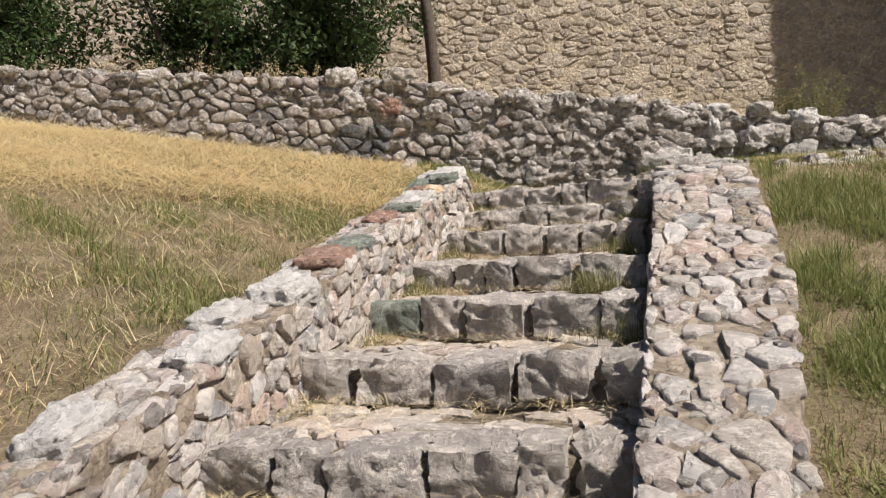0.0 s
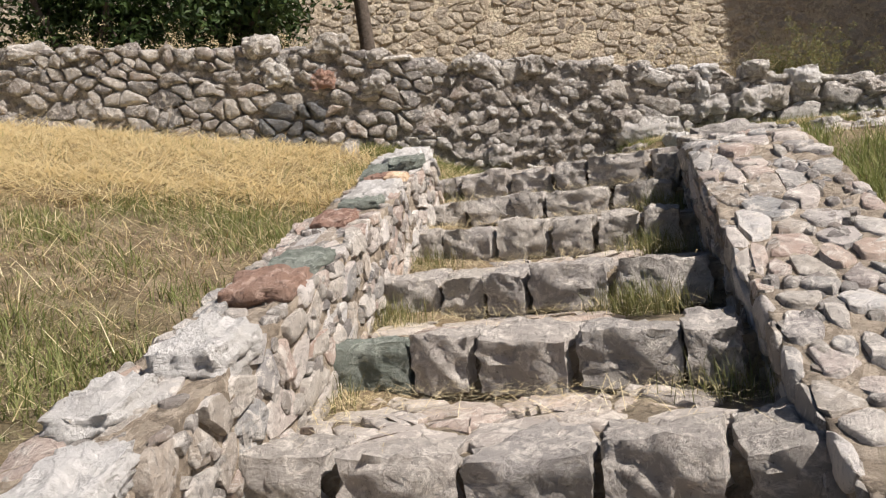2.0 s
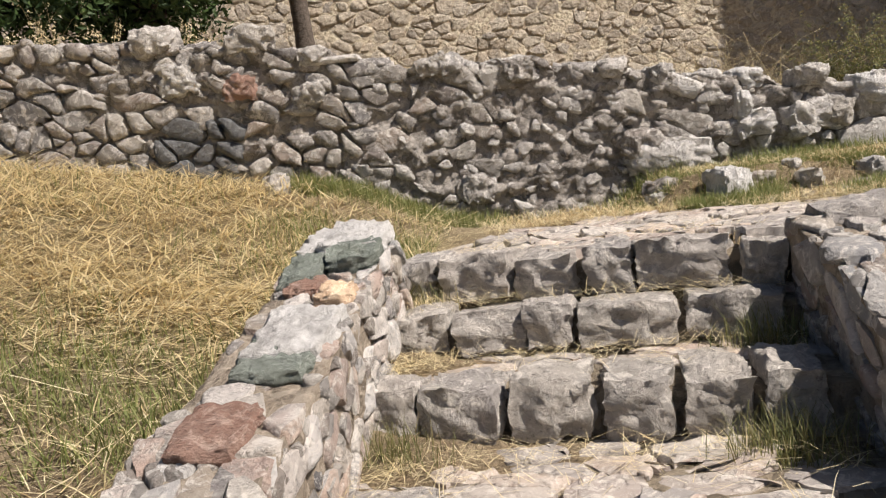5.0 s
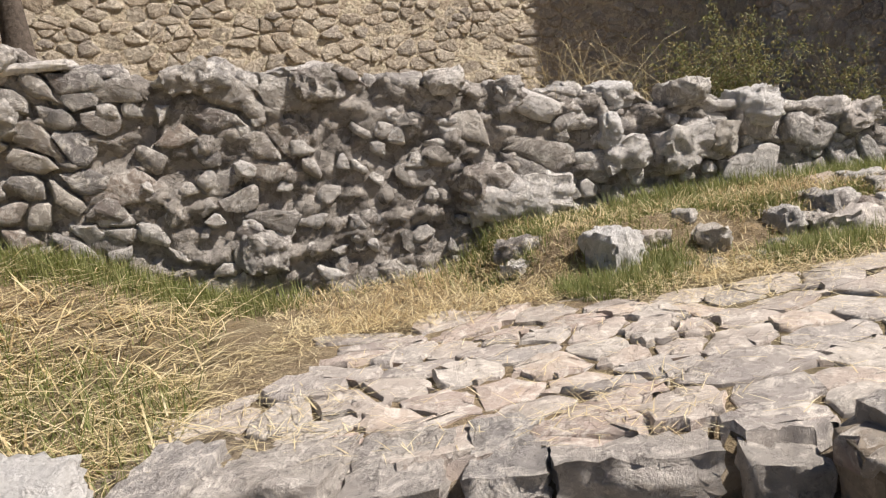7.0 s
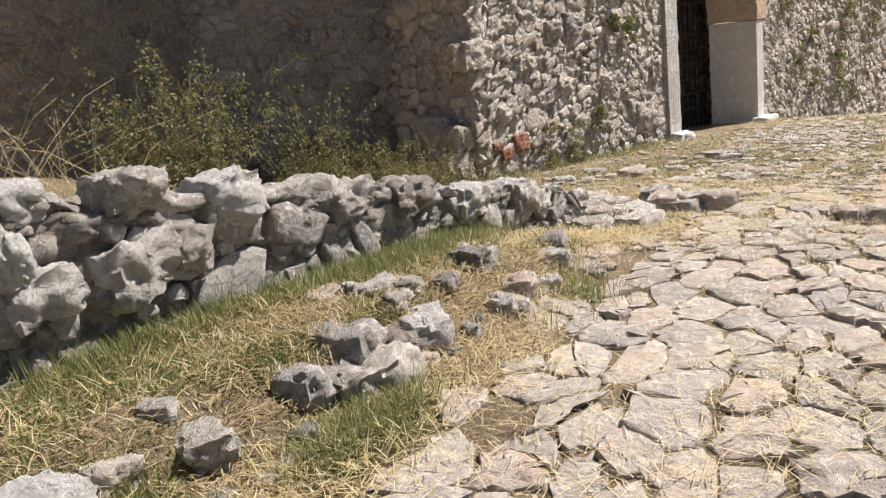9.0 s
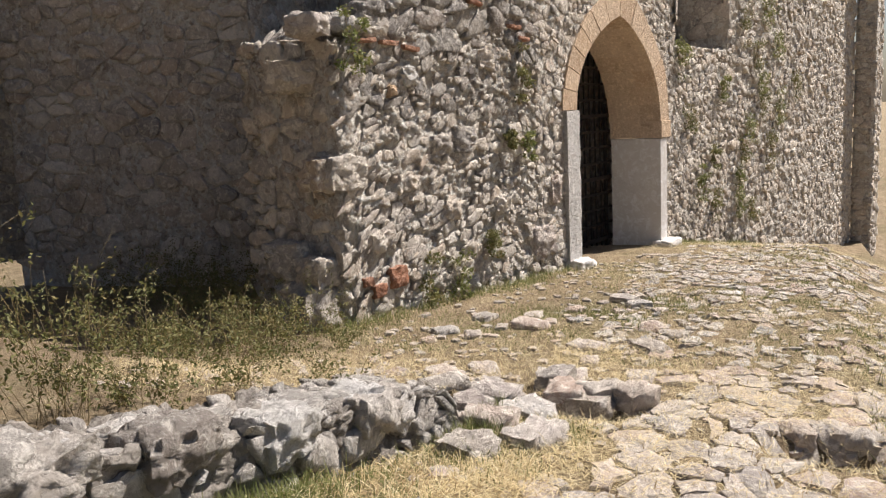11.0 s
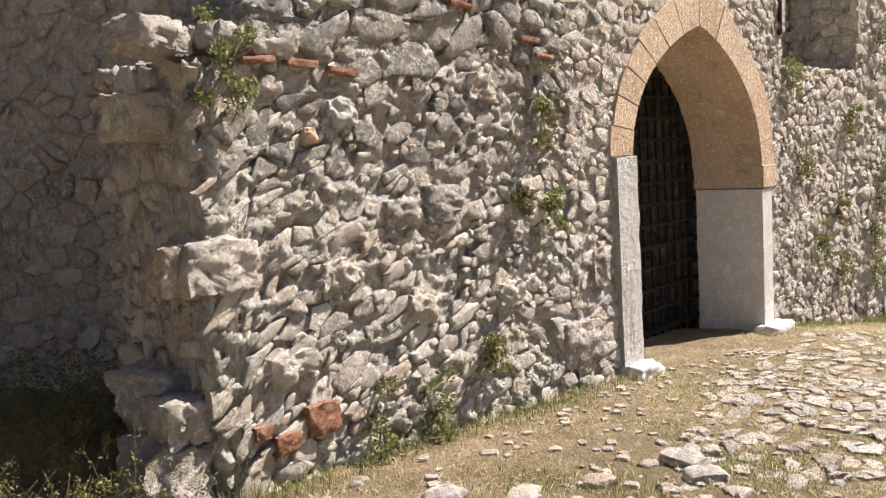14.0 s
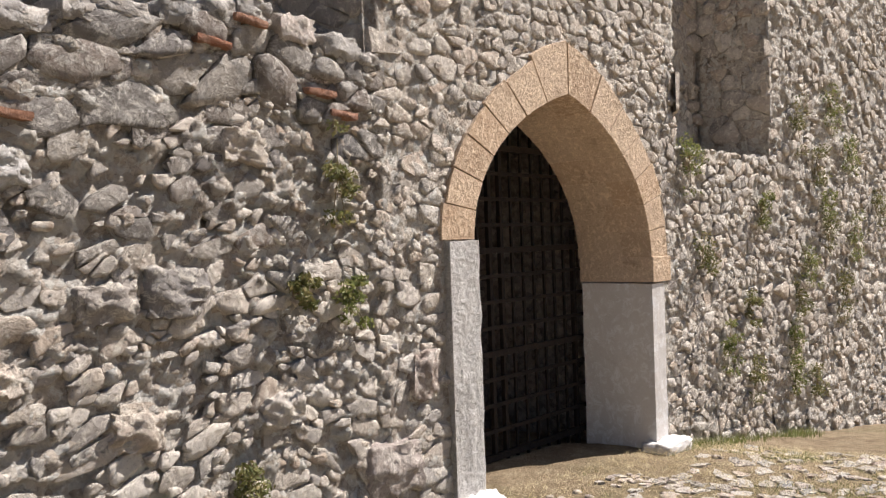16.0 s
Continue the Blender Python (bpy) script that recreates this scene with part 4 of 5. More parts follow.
def build_path():
    rng = np.random.default_rng(51)
    road = setting("pavement", "irregular grey and pinkish flagstone path with dry straw in its joints", "path")
    near, far = [], []
    for poly in cells(0.15, 8.6, 6.2, 8.8, 0.25, 0.175, rng, 0.5):
        x, y = poly.mean(0)
        lo, hi = path_edge(x)
        if not lo - 0.03 < y < hi or rng.random() < 0.4 * max(0, (x - 6.6) / 2):
            continue
        if hi - y < 0.25 and rng.random() < 0.4:
            continue
        vv, ff = stone(poly, 0.016 * rng.uniform(0.2, 1.5), rng, 0.006 * rng.uniform(0.3, 2.4), 0.05, 0.035, 0.92, 0.25, (0.05, 0.25), rag=0.075)
        near.append((settled(vv, 0.004), ff))
    near.sort(key=lambda s: abs(s[0][0][0] - 3.5))
    lay("flagstone", near, SLAB, road, 300)
    # thinner cobbles in dry grass before the gate
    for poly in cells(7.2, 17.0, 5.2, 9.6, 0.18, 0.13, rng, 0.5):
        x, y = poly.mean(0)
        lo, hi = path_edge(x)
        wear = 0.46 + 0.4 * noise.noise((x * 0.6, y * 0.6, 3)) - 0.25 * max(0, (8.6 - x)) + (0.12 if x > 11 else 0)
        if not lo < y < hi or rng.random() > wear:
            continue
        vv, ff = stone(poly, 0.011 * rng.uniform(0.3, 2.0), rng, 0.014 * rng.uniform(0.4, 2.5), 0.05, 0.08, 0.78, 0.25, rag=0.09)
        far.append((settled(vv, 0.003), ff))
    lay("cobble", far, COPING, road, 300)


build_path()


# ---- loose rocks ----
def loose(name, at, size, turn, seed, mat, label, group="", ball=0.55, rough=0.6, sub=9, bury=0.42):
    x, y = at
    z = land_rough(x, y) + size[2] * (0.5 - bury)
    ob = piece(name, *rock((0, 0, 0), size, turn, seed, sub, ball, rough), mat, sharp=60)
    ob.location = (x, y, z)
    return tagged(ob, label, "rock", group)


def build_rocks():
    rng = np.random.default_rng(61)
    g = "kerb rocks along the path"
    loose("boulder", (2.56, 8.48), (0.24, 0.2, 0.25), 0.3, 2, WHITE, "angular white and grey limestone boulder in grass beside the path", g, 0.35, 0.4, 12)
    spots = [(2.3, 8.95, 0.2), (2.2, 8.8, 0.14), (2.8, 8.5, 0.14), (3.06, 8.4, 0.2), (3.06, 8.58, 0.12), (3.5, 8.4, 0.2), (3.62, 8.3, 0.22), (3.76, 8.24, 0.3), (3.82, 8.4, 0.26), (3.98, 8.28, 0.24), (4.15, 8.24, 0.22), (4.2, 8.4, 0.16), (4.16, 8.72, 0.16), (4.28, 8.56, 0.2), (4.4, 8.44, 0.16), (4.55, 8.34, 0.14), (4.63, 8.1, 0.16), (4.85, 8.12, 0.2), (4.88, 8.36, 0.22), (5.05, 8.06, 0.14), (5.3, 8.1, 0.16), (5.5, 8.2, 0.2)]
    spots += [(x, 8.3 - 0.12 * (x - 2.5) + rng.normal(0, 0.07), rng.uniform(0.05, 0.11)) for x in rng.uniform(2.6, 5.6, 34)]
    for i, (x, y, d) in enumerate(spots):
        pink = i % 5 == 2
        loose("kerb_rock", (x, y), (d * rng.uniform(0.85, 1.25), d * rng.uniform(0.6, 0.85), d * rng.uniform(0.5, 0.72)), rng.uniform(0, 3), i + 10, SLAB if pink else COPING_GREY if i % 3 else RETAIN,
              "rough pinkish rock set in grass" if pink else "rough weathered grey rock set in grass", g, 0.4, 0.5, 9 if d > 0.13 else 5, 0.52)
    loose("pale_stone", (-0.33, 9.6), (0.14, 0.12, 0.2), 0.4, 31, COPING, "small white stone lying in dry grass")
    g = "loose stones before the gate"
    for i in range(34):
        x, y = rng.uniform(6.3, 11.0), rng.uniform(7.4, 9.6)
        if abs(y - 7.0) < 0.5:
            continue
        d = rng.uniform(0.08, 0.22)
        loose("loose_stone", (x, y), (d * 1.4, d, d * 0.5), rng.uniform(0, 3), i + 50, COPING if i % 2 else SLAB, "pale flat stone lying on dry earth", g, 0.45, 0.4, 5)
    for i, (x, y) in enumerate(((6.9, 8.1), (7.3, 8.25), (7.6, 8.0), (6.6, 8.35), (7.25, 8.55), (7.5, 8.5), (7.05, 8.4))):
        loose("wall_stone", (x, y), (rng.uniform(0.2, 0.4), 0.22, 0.16), rng.uniform(0, 3), i + 90, COPING, "fallen pale wall stone on dry earth", "fallen wall stones", 0.4, 0.5, 6)
    # sunken drain in the path, edged with stones on its far side
    drain = thing("drain", (7.2, 6.7, 1.7), "stone-edged sunken drain hole with grass in the path", "drain")
    for i in range(5):
        y = 6.38 + 0.16 * i
        piece("edge_stone", *rock((7.52 + rng.normal(0, 0.03), y, float(path_level(7.5)) - 0.09), (0.2, 0.17, 0.2), rng.normal(0, 0.15), i + 120, 7, 0.3, 0.4), SLAB, drain, sharp=60)
    for i, (x, y) in enumerate(((7.65, 8.12), (7.7, 7.92), (7.68, 7.72), (7.85, 8.25))):
        loose("ledge_stone", (x, y), (0.22, 0.2, 0.18), rng.uniform(0, 3), i + 160, SLAB, "worn brown stone ledge in trodden earth", "ledge stones", 0.3, 0.4, 7, 0.4)


build_rocks()


# ---- grass and straw ----
def blades(name, x, y, high, wide, lean, mat, rng, parent=None, label="", z=None, flat=0.0, curl=0.5):
    """Many grass blades as one mesh: two segments each, bent over."""
    n = len(x)
    if z is None:
        z = land(x, y)
    h = high * rng.uniform(0.45, 1.25, n)
    a, tilt = rng.uniform(0, 6.2832, n), np.abs(rng.normal(lean, 0.3, n)) + flat
    tilt = np.clip(tilt, 0, 1.52)
    dx, dy = np.cos(a), np.sin(a)
    wx, wy = -dy * wide * rng.uniform(0.6, 1.3, n), dx * wide * rng.uniform(0.6, 1.3, n)
    t2 = np.clip(tilt + curl * rng.uniform(0.2, 1.2, n), 0, 1.62)
    mx, mz = np.sin(tilt) * h * 0.55, np.cos(tilt) * h * 0.55
    ex, ez = mx + np.sin(t2) * h * 0.45, mz + np.cos(t2) * h * 0.45
    z0 = z - 0.012 if flat == 0 else z + rng.uniform(0.002, 0.045, n)
    v = np.empty((n, 5, 3))
    v[:, 0] = np.stack([x - wx, y - wy, z0], 1)
    v[:, 1] = np.stack([x + wx, y + wy, z0], 1)
    v[:, 2] = np.stack([x + dx * mx + wx * 0.8, y + dy * mx + wy * 0.8, z0 + mz], 1)
    v[:, 3] = np.stack([x + dx * mx - wx * 0.8, y + dy * mx - wy * 0.8, z0 + mz], 1)
    v[:, 4] = np.stack([x + dx * ex, y + dy * ex, z0 + ez], 1)
    k = np.arange(n) * 5
    quads = np.stack([k, k + 1, k + 2, k + 3], 1).tolist()
    tris = np.stack([k + 3, k + 2, k + 4], 1).tolist()
    me = bpy.data.meshes.new(name)
    me.from_pydata(v.reshape(-1, 3).tolist(), [], quads + tris)
    me.materials.append(mat)
    ob = new(name, me)
    return tagged(ob, label, "grass", "", "stuff")


def scatter(n, x0, x1, y0, y1, keep, rng):
    x, y = rng.uniform(x0, x1, n), rng.uniform(y0, y1, n)
    m = rng.random(n) < keep(x, y)
    return x[m], y[m]


def patch(x, y, scale, seed):
    """Soft patches between 0 and 1."""
    a = np.sin(x * scale * 1.3 + seed) * np.cos(y * scale * 1.1 - seed * 2) + np.sin((x + y) * scale * 0.7 + seed * 3) + 0.6 * np.sin((x * 1.7 - y * 2.3) * scale + seed)
    return np.clip(0.5 + a * 0.3, 0, 1)


def build_grass():
    rng = np.random.default_rng(71)
    on_lawn = lambda x, y: (((x < stair_left(y) - 0.42) | (y > 7.35) & (x < 0.3 + 0.3 * (y - 7.3))) & (y < rw_y(x) - 0.04)) * smooth(-12.5, -8.5, x) * smooth(-2.0, 1.2, y)
    straw_zone = lambda x, y: smooth(6.0, 7.5, y + 0.12 * x + 0.5 * (patch(x, y, 1.4, 2) - 0.5)) * (1 - 0.75 * smooth(-0.8, 0.3, x))
    clump = lambda x, y, k: np.clip(2.0 * patch(x, y, 1.0, k) * patch(x, y, 3.7, k + 1) + 0.9 * patch(x, y, 8.3, k + 2) - 0.4, 0.22, 1)
    x, y = scatter(520000, -12.5, 1.6, -2.0, 11.8, lambda x, y: on_lawn(x, y) * (1 - 0.9 * straw_zone(x, y)) * clump(x, y, 1), rng)
    blades("lawn_grass", x, y, 0.05 + 0.11 * clump(x, y, 1), 0.0024, 0.7, FRESH, rng, label="patchy green grass on the sloping lawn")
    x, y = scatter(260000, -12.5, 1.6, -2.0, 11.8, lambda x, y: on_lawn(x, y) * (0.08 + 0.5 * clump(x, y, 5)), rng)
    blades("lawn_straw", x, y, 0.12, 0.002, 1.0, DRY, rng, label="dry yellow grass standing among the green")
    x, y = scatter(200000, -12.5, 1.6, -2.0, 11.8, lambda x, y: on_lawn(x, y) * (0.05 + 0.55 * clump(x, y, 9)), rng)
    blades("lawn_thatch", x, y, 0.10, 0.0024, 1.0, BROWN, rng, label="brown dead thatch among the grass")
    x, y = scatter(240000, -12.5, 1.8, 5.5, 11.8, lambda x, y: on_lawn(x, y) * (0.04 + 0.96 * straw_zone(x, y)) * (0.35 + 0.65 * clump(x * 0.5, y * 1.5, 3)), rng)
    blades("mown_straw", x, y, 0.34, 0.0036, 0.3, DRY, rng, label="mat of mown yellow straw below the wall", flat=1.2, curl=0.15)
    # browner blades in clumps through the mown mat
    x, y = scatter(18000, -12.5, 1.8, 5.5, 11.8, lambda x, y: on_lawn(x, y) * straw_zone(x, y) * clump(x * 0.5, y * 1.5, 8), rng)
    blades("shaded_straw", x, y, 0.22, 0.003, 0.6, BROWN, rng, label="brown straw in the mown mat", flat=0.7, curl=0.3)
    x, y = scatter(16000, -8.5, 0.3, 0.0, 8.0, lambda x, y: on_lawn(x, y) * 0.8, rng)
    blades("long_straw", x, y, 0.36, 0.0019, 0.4, DRY, rng, label="long fallen straw on the lawn", flat=0.95, curl=0.35)
    # bank beside the stair
    on_bank = lambda x, y: (x > stair_right(y) + 0.64 + 0.12 * (y > 4)) * (y < 6.5) * (1 - smooth(5.5, 9.5, x)) * smooth(-2.0, 1.0, y)
    x, y = scatter(620000, 0.6, 9.5, -2.0, 6.5, lambda x, y: on_bank(x, y) * clump(x, y, 7) * np.clip(1.35 - 0.15 * y, 0.3, 1), rng)
    blades("bank_grass", x, y, 0.06 + 0.12 * clump(x, y, 7), 0.0027, 0.65, FRESH, rng, label="green grass on the bank beside the stair")
    x, y = scatter(110000, 0.6, 9.5, -2.0, 6.55, lambda x, y: on_bank(x, y) * (0.05 + 0.12 * np.clip(y - 3, 0, 4)) * clump(x, y, 2), rng)
    blades("bank_straw", x, y, 0.12, 0.002, 1.0, DRY, rng, label="dry grass on the bank beside the stair")
    x, y = scatter(60000, 0.6, 9.5, -2.0, 6.55, lambda x, y: on_bank(x, y) * (0.1 + 0.4 * clump(x, y, 4)), rng)
    blades("bank_thatch", x, y, 0.1, 0.0024, 1.0, BROWN, rng, label="brown dead thatch on the bank")
    # foot of the retaining wall and the terrace
    foot = lambda x, y: np.exp(-((rw_y(x) - y - 0.1 - 0.07 * np.sin(x * 3.1)) / 0.17) ** 2) * (y < rw_y(x) - 0.02)
    x, y = scatter(260000, -0.4, 7.4, 7.9, 10.0, lambda x, y: foot(x, y) * np.clip(2.2 * patch(x, y, 2.6, 3) - 0.55, 0.04, 1), rng)
    blades("wall_foot_grass", x, y, 0.14, 0.0022, 0.5, FRESH, rng, label="lush green grass tufts at the wall foot")
    terr = lambda x, y: (y < rw_y(x) - 0.03) & (y > 8.62 - 0.17 * (x - 2.3)) & (x > 1.9)
    x, y = scatter(110000, 1.9, 7.2, 7.8, 9.6, lambda x, y: terr(x, y) * np.clip(1.8 * patch(x, y, 2.6, 8) * patch(x, y, 6.1, 2) - 0.12, 0.03, 1), rng)
    blades("terrace_grass", x, y, 0.08, 0.0022, 0.6, FRESH, rng, label="short grass between kerb rocks and wall")
    x, y = scatter(22000, 1.0, 7.2, 7.6, 9.6, lambda x, y: ((y < rw_y(x) - 0.03) & (y > path_edge(x)[1] - 0.15)) * 0.7, rng)
    blades("terrace_straw", x, y, 0.1, 0.0019, 0.5, DRY, rng, label="dry straw beside the path", flat=0.75)
    x, y = scatter(60000, 1.2, 7.2, 7.6, 9.6, lambda x, y: ((y < rw_y(x) - 0.03) & (y > path_edge(x)[1] - 0.1)) * (0.15 + 0.7 * patch(x, y, 3.1, 6)), rng)
    blades("terrace_thatch", x, y, 0.06, 0.0022, 0.9, BROWN, rng, label="brown dead grass between kerb rocks and wall", flat=0.4)
    kerb = lambda x, y: np.exp(-((y - (8.3 - 0.17 * (x - 2.5) + 0.08 * np.sin(x * 5))) / 0.13) ** 2) * (x > 2.15) * (1 - smooth(4.4, 5.5, x))
    x, y = scatter(110000, 2.1, 5.7, 7.6, 8.7, lambda x, y: kerb(x, y) * np.clip(2.4 * patch(x, y, 3.2, 5) - 0.7, 0.02, 1), rng)
    blades("kerb_grass", x, y, 0.12, 0.0022, 0.55, FRESH, rng, label="green tufts along the kerb rocks")
    # straw lying on path, landing and treads
    on_path = lambda x, y: (y > path_edge(x)[0]) & (y < path_edge(x)[1] + 0.3)
    x, y = scatter(60000, 0.2, 9.0, 6.3, 9.2, lambda x, y: on_path(x, y) * np.clip(0.08 + 0.55 * (patch(x, y, 2.4, 9) > 0.55) * patch(x, y, 2.4, 9) + 0.8 * smooth(-0.35, 0.2, y - path_edge(x)[1]) + 0.5 * smooth(1.2, 0.3, x), 0, 1), rng)
    blades("path_straw", x, y, 0.10, 0.0014, 0.4, DRY, rng, label="loose straw on the flagstones", flat=1.15, curl=0.2)
    # before the gate
    x, y = scatter(110000, 6.0, 17.0, 5.0, 10.4, lambda x, y: (0.12 + 0.5 * patch(x, y, 1.3, 6)) * (1 + 0.9 * (1 - smooth(8.0, 10.0, x))) * (y < 10.5 - 0.275 * (x - 9.28)), rng)
    xb, yb = scatter(50000, 6.0, 17.0, 5.0, 10.4, lambda x, y: (0.05 + 0.6 * patch(x, y, 2.3, 4)) * (y < 10.5 - 0.275 * (x - 9.28)), rng)
    blades("forecourt_thatch", xb, yb, 0.05, 0.002, 0.9, BROWN, rng, label="brown dead grass trodden before the gate", flat=0.4)
    blades("forecourt_straw", x, y, 0.06, 0.0017, 0.7, DRY, rng, label="thin dry grass before the gate", flat=0.5)
    x, y = scatter(130000, 8.6, 17.0, 6.0, 10.2, lambda x, y: np.clip(1.5 * patch(x, y, 0.9, 5) * patch(x, y, 3.3, 7) - 0.1, 0, 1) * (y < 10.4 - 0.275 * (x - 9.28)), rng)
    blades("forecourt_grass", x, y, 0.05, 0.0022, 0.6, FRESH, rng, label="short yellow-green grass before the gate")
    edge = lambda x, y: np.exp(-((10.38 - 0.275 * (x - 9.28) - y) / 0.16) ** 2) * (y < 10.42 - 0.275 * (x - 9.28)) * (1 - smooth(13.0, 13.4, x) * (1 - smooth(15.9, 16.2, x)))
    x, y = scatter(230000, 8.8, 20.0, 6.8, 10.8, lambda x, y: edge(x, y) * (0.2 + 0.6 * patch(x, y, 1.6, 2)), rng)
    blades("gate_foot_grass", x, y, 0.13, 0.0025, 0.4, FRESH, rng, label="green tufts along the gate wall foot")
    x, y = scatter(30000, 5.0, 8.5, 5.4, 6.5, lambda x, y: patch(x, y, 1.2, 1) * patch(x, y, 4.1, 2) * smooth(5.0, 5.8, x) * (1 - smooth(7.2, 8.5, x)) * smooth(5.4, 6.0, y), rng)
    blades("verge_grass", x, y, 0.07, 0.0022, 0.6, FRESH, rng, label="short green grass on the path verge")
    # small stones trodden into the earth
    bits = []
    px, py = scatter(2600, 6.0, 15.0, 5.6, 10.2, lambda x, y: (y < 10.2 - 0.275 * (x - 9.28)) * (0.15 + 0.7 * patch(x, y, 1.1, 3)), rng)
    for i, (a, b) in enumerate(zip(px.tolist(), py.tolist())):
        d = rng.uniform(0.02, 0.07)
        bits.append(rock((a, b, land_rough(a, b)), (d * 1.3, d, d * 0.7), rng.uniform(0, 3), i * 0.37, 2, 0.6, 0.3))
    tagged(piece("gravel", *joined(bits), SLAB, sharp=50), "scattered pale pebbles trodden into dry earth", "gravel", "", "stuff")
    xs, ys, zs = [], [], []
    for k in range(1, len(STEPS) - 1):
        (l, r, z), (nl, nr, _) = STEPS[k], STEPS[k + 1]
        m = 700
        f, q = rng.uniform(0.0, 1.0, m), 1 - np.abs(rng.normal(0, 0.28, m))
        f = np.where(rng.random(m) < 0.35, np.abs(rng.normal(0, 0.1, m)), f)
        for ff, qq in zip(f, q):
            a, b = Vector(l).lerp(Vector(r), ff), Vector(nl).lerp(Vector(nr), ff)
            p = a.lerp(b, float(np.clip(qq, 0.1, 0.99)))
            xs.append(p.x), ys.append(p.y), zs.append(z - 0.005)
    blades("tread_straw", np.array(xs), np.array(ys), 0.14, 0.0012, 0.3, DRY, rng, label="dry straw lying on the stair treads", z=np.array(zs), flat=1.05, curl=0.3)
    xs, ys, zs = [], [], []
    for k, f0, m in ((5, 0.05, 420), (6, 0.06, 300), (5, 0.82, 520), (6, 0.9, 380), (7, 0.95, 300), (4, 0.96, 120), (4, 0.02, 120), (8, 0.04, 120)):
        (l, r, z), (nl, nr, _) = STEPS[k], STEPS[k + 1]
        for _ in range(m):
            ff, qq = f0 + rng.normal(0, 0.06), rng.uniform(0.72, 0.98)
            p = Vector(l).lerp(Vector(r), ff).lerp(Vector(nl).lerp(Vector(nr), ff), qq)
            xs.append(p.x), ys.append(p.y), zs.append(z - 0.01)
    blades("tread_grass", np.array(xs), np.array(ys), 0.17, 0.0017, 0.35, WEED, rng, label="wiry green tufts growing at the stair sides", z=np.array(zs))


build_grass()


# ---- trees, bushes and weeds ----
def tube(points, radii, sides=7):
    verts, faces = [], []
    for k, (p, r) in enumerate(zip(points, radii)):
        p = Vector(p)
        d = (Vector(points[min(k + 1, len(points) - 1)]) - Vector(points[max(k - 1, 0)])).normalized()
        u = d.orthogonal().normalized()
        v = d.cross(u)
        for i in range(sides):
            a = 6.2832 * i / sides
            verts.append(tuple(p + (u * math.cos(a) + v * math.sin(a)) * r * (1 + 0.12 * math.sin(3 * a + k))))
    for k in range(len(points) - 1):
        for i in range(sides):
            j = (i + 1) % sides
            faces.append((k * sides + i, k * sides + j, (k + 1) * sides + j, (k + 1) * sides + i))
    faces.append(tuple(range((len(points) - 1) * sides, len(points) * sides)))
    return verts, faces


def leaves(centres, spread, count, size, rng):
    """Leaves in clumps round the centres: folded diamonds."""
    verts, faces = [], []
    for _ in range(count):
        c = centres[rng.integers(len(centres))]
        d = rng.normal(0, 1, 3)
        d *= spread * rng.uniform(0.2, 1) ** 0.5 / np.linalg.norm(d)
        p = np.array(c) + d * (1, 1, 0.75)
        a = rng.normal(0, 1, 3)
        a /= np.linalg.norm(a)
        b = np.cross(a, rng.normal(0, 1, 3))
        b /= np.linalg.norm(b)
        s = size * rng.uniform(0.6, 1.3)
        n = np.cross(a, b) * s * 0.18
        o = len(verts)
        verts += [tuple(p - a * s), tuple(p + b * s * 0.45 + n), tuple(p + a * s), tuple(p - b * s * 0.45 + n)]
        faces += [(o, o + 1, o + 2), (o, o + 2, o + 3)]
    return verts, faces


def tree(at, height, lean, crown, label, seed, stems=1, count=7000, size=0.06, low=0.35, clump=0.42, name="tree"):
    rng = np.random.default_rng(seed)
    z = float(land(*at))
    ob = thing(name, (at[0], at[1], z), label, "tree")
    shapes, tips = [], []
    for k in range(stems):
        base = Vector((at[0] + rng.normal(0, 0.18) * (stems > 1), at[1] + rng.normal(0, 0.12) * (stems > 1), z - 0.1))
        top = base + Vector((lean[0] + rng.normal(0, 0.35) * (stems > 1), lean[1], height * rng.uniform(0.8, 1.0)))
        pts = [base.lerp(top, q) + Vector((0.12 * noise.noise((q * 3, seed, k)), 0.12 * noise.noise((q * 3, k, seed + 5)), 0)) for q in np.linspace(0, 1, 8)]
        r0 = 0.11 if stems == 1 else 0.06
        shapes.append(tube(pts, [r0 * (1 - 0.75 * q) * (1.3 if q == 0 else 1) for q in np.linspace(0, 1, 8)], 9))
        for _ in range(9 if stems == 1 else 6):
            q = rng.uniform(low, 1)
            p = base.lerp(top, q)
            e = p + Vector((rng.normal(0, crown[0] * 0.55), rng.normal(0, crown[1] * 0.55), rng.uniform(-0.2, 1) * crown[2] * 0.6))
            m = p.lerp(e, 0.5) + Vector((0, 0, 0.12))
            shapes.append(tube([p, m, e], [0.035, 0.022, 0.008], 5))
            tips += [tuple(e), tuple(m), tuple(e + Vector(rng.normal(0, 0.35, 3))), tuple(e + Vector(rng.normal(0, 0.35, 3)))]
    piece("trunk", *joined(shapes), BARK, ob, "dark bark trunk and limbs")
    piece("crown", *leaves(tips, clump, count, size, rng), LEAF, ob, "dense dark green leaves", False, "stuff")
    return ob


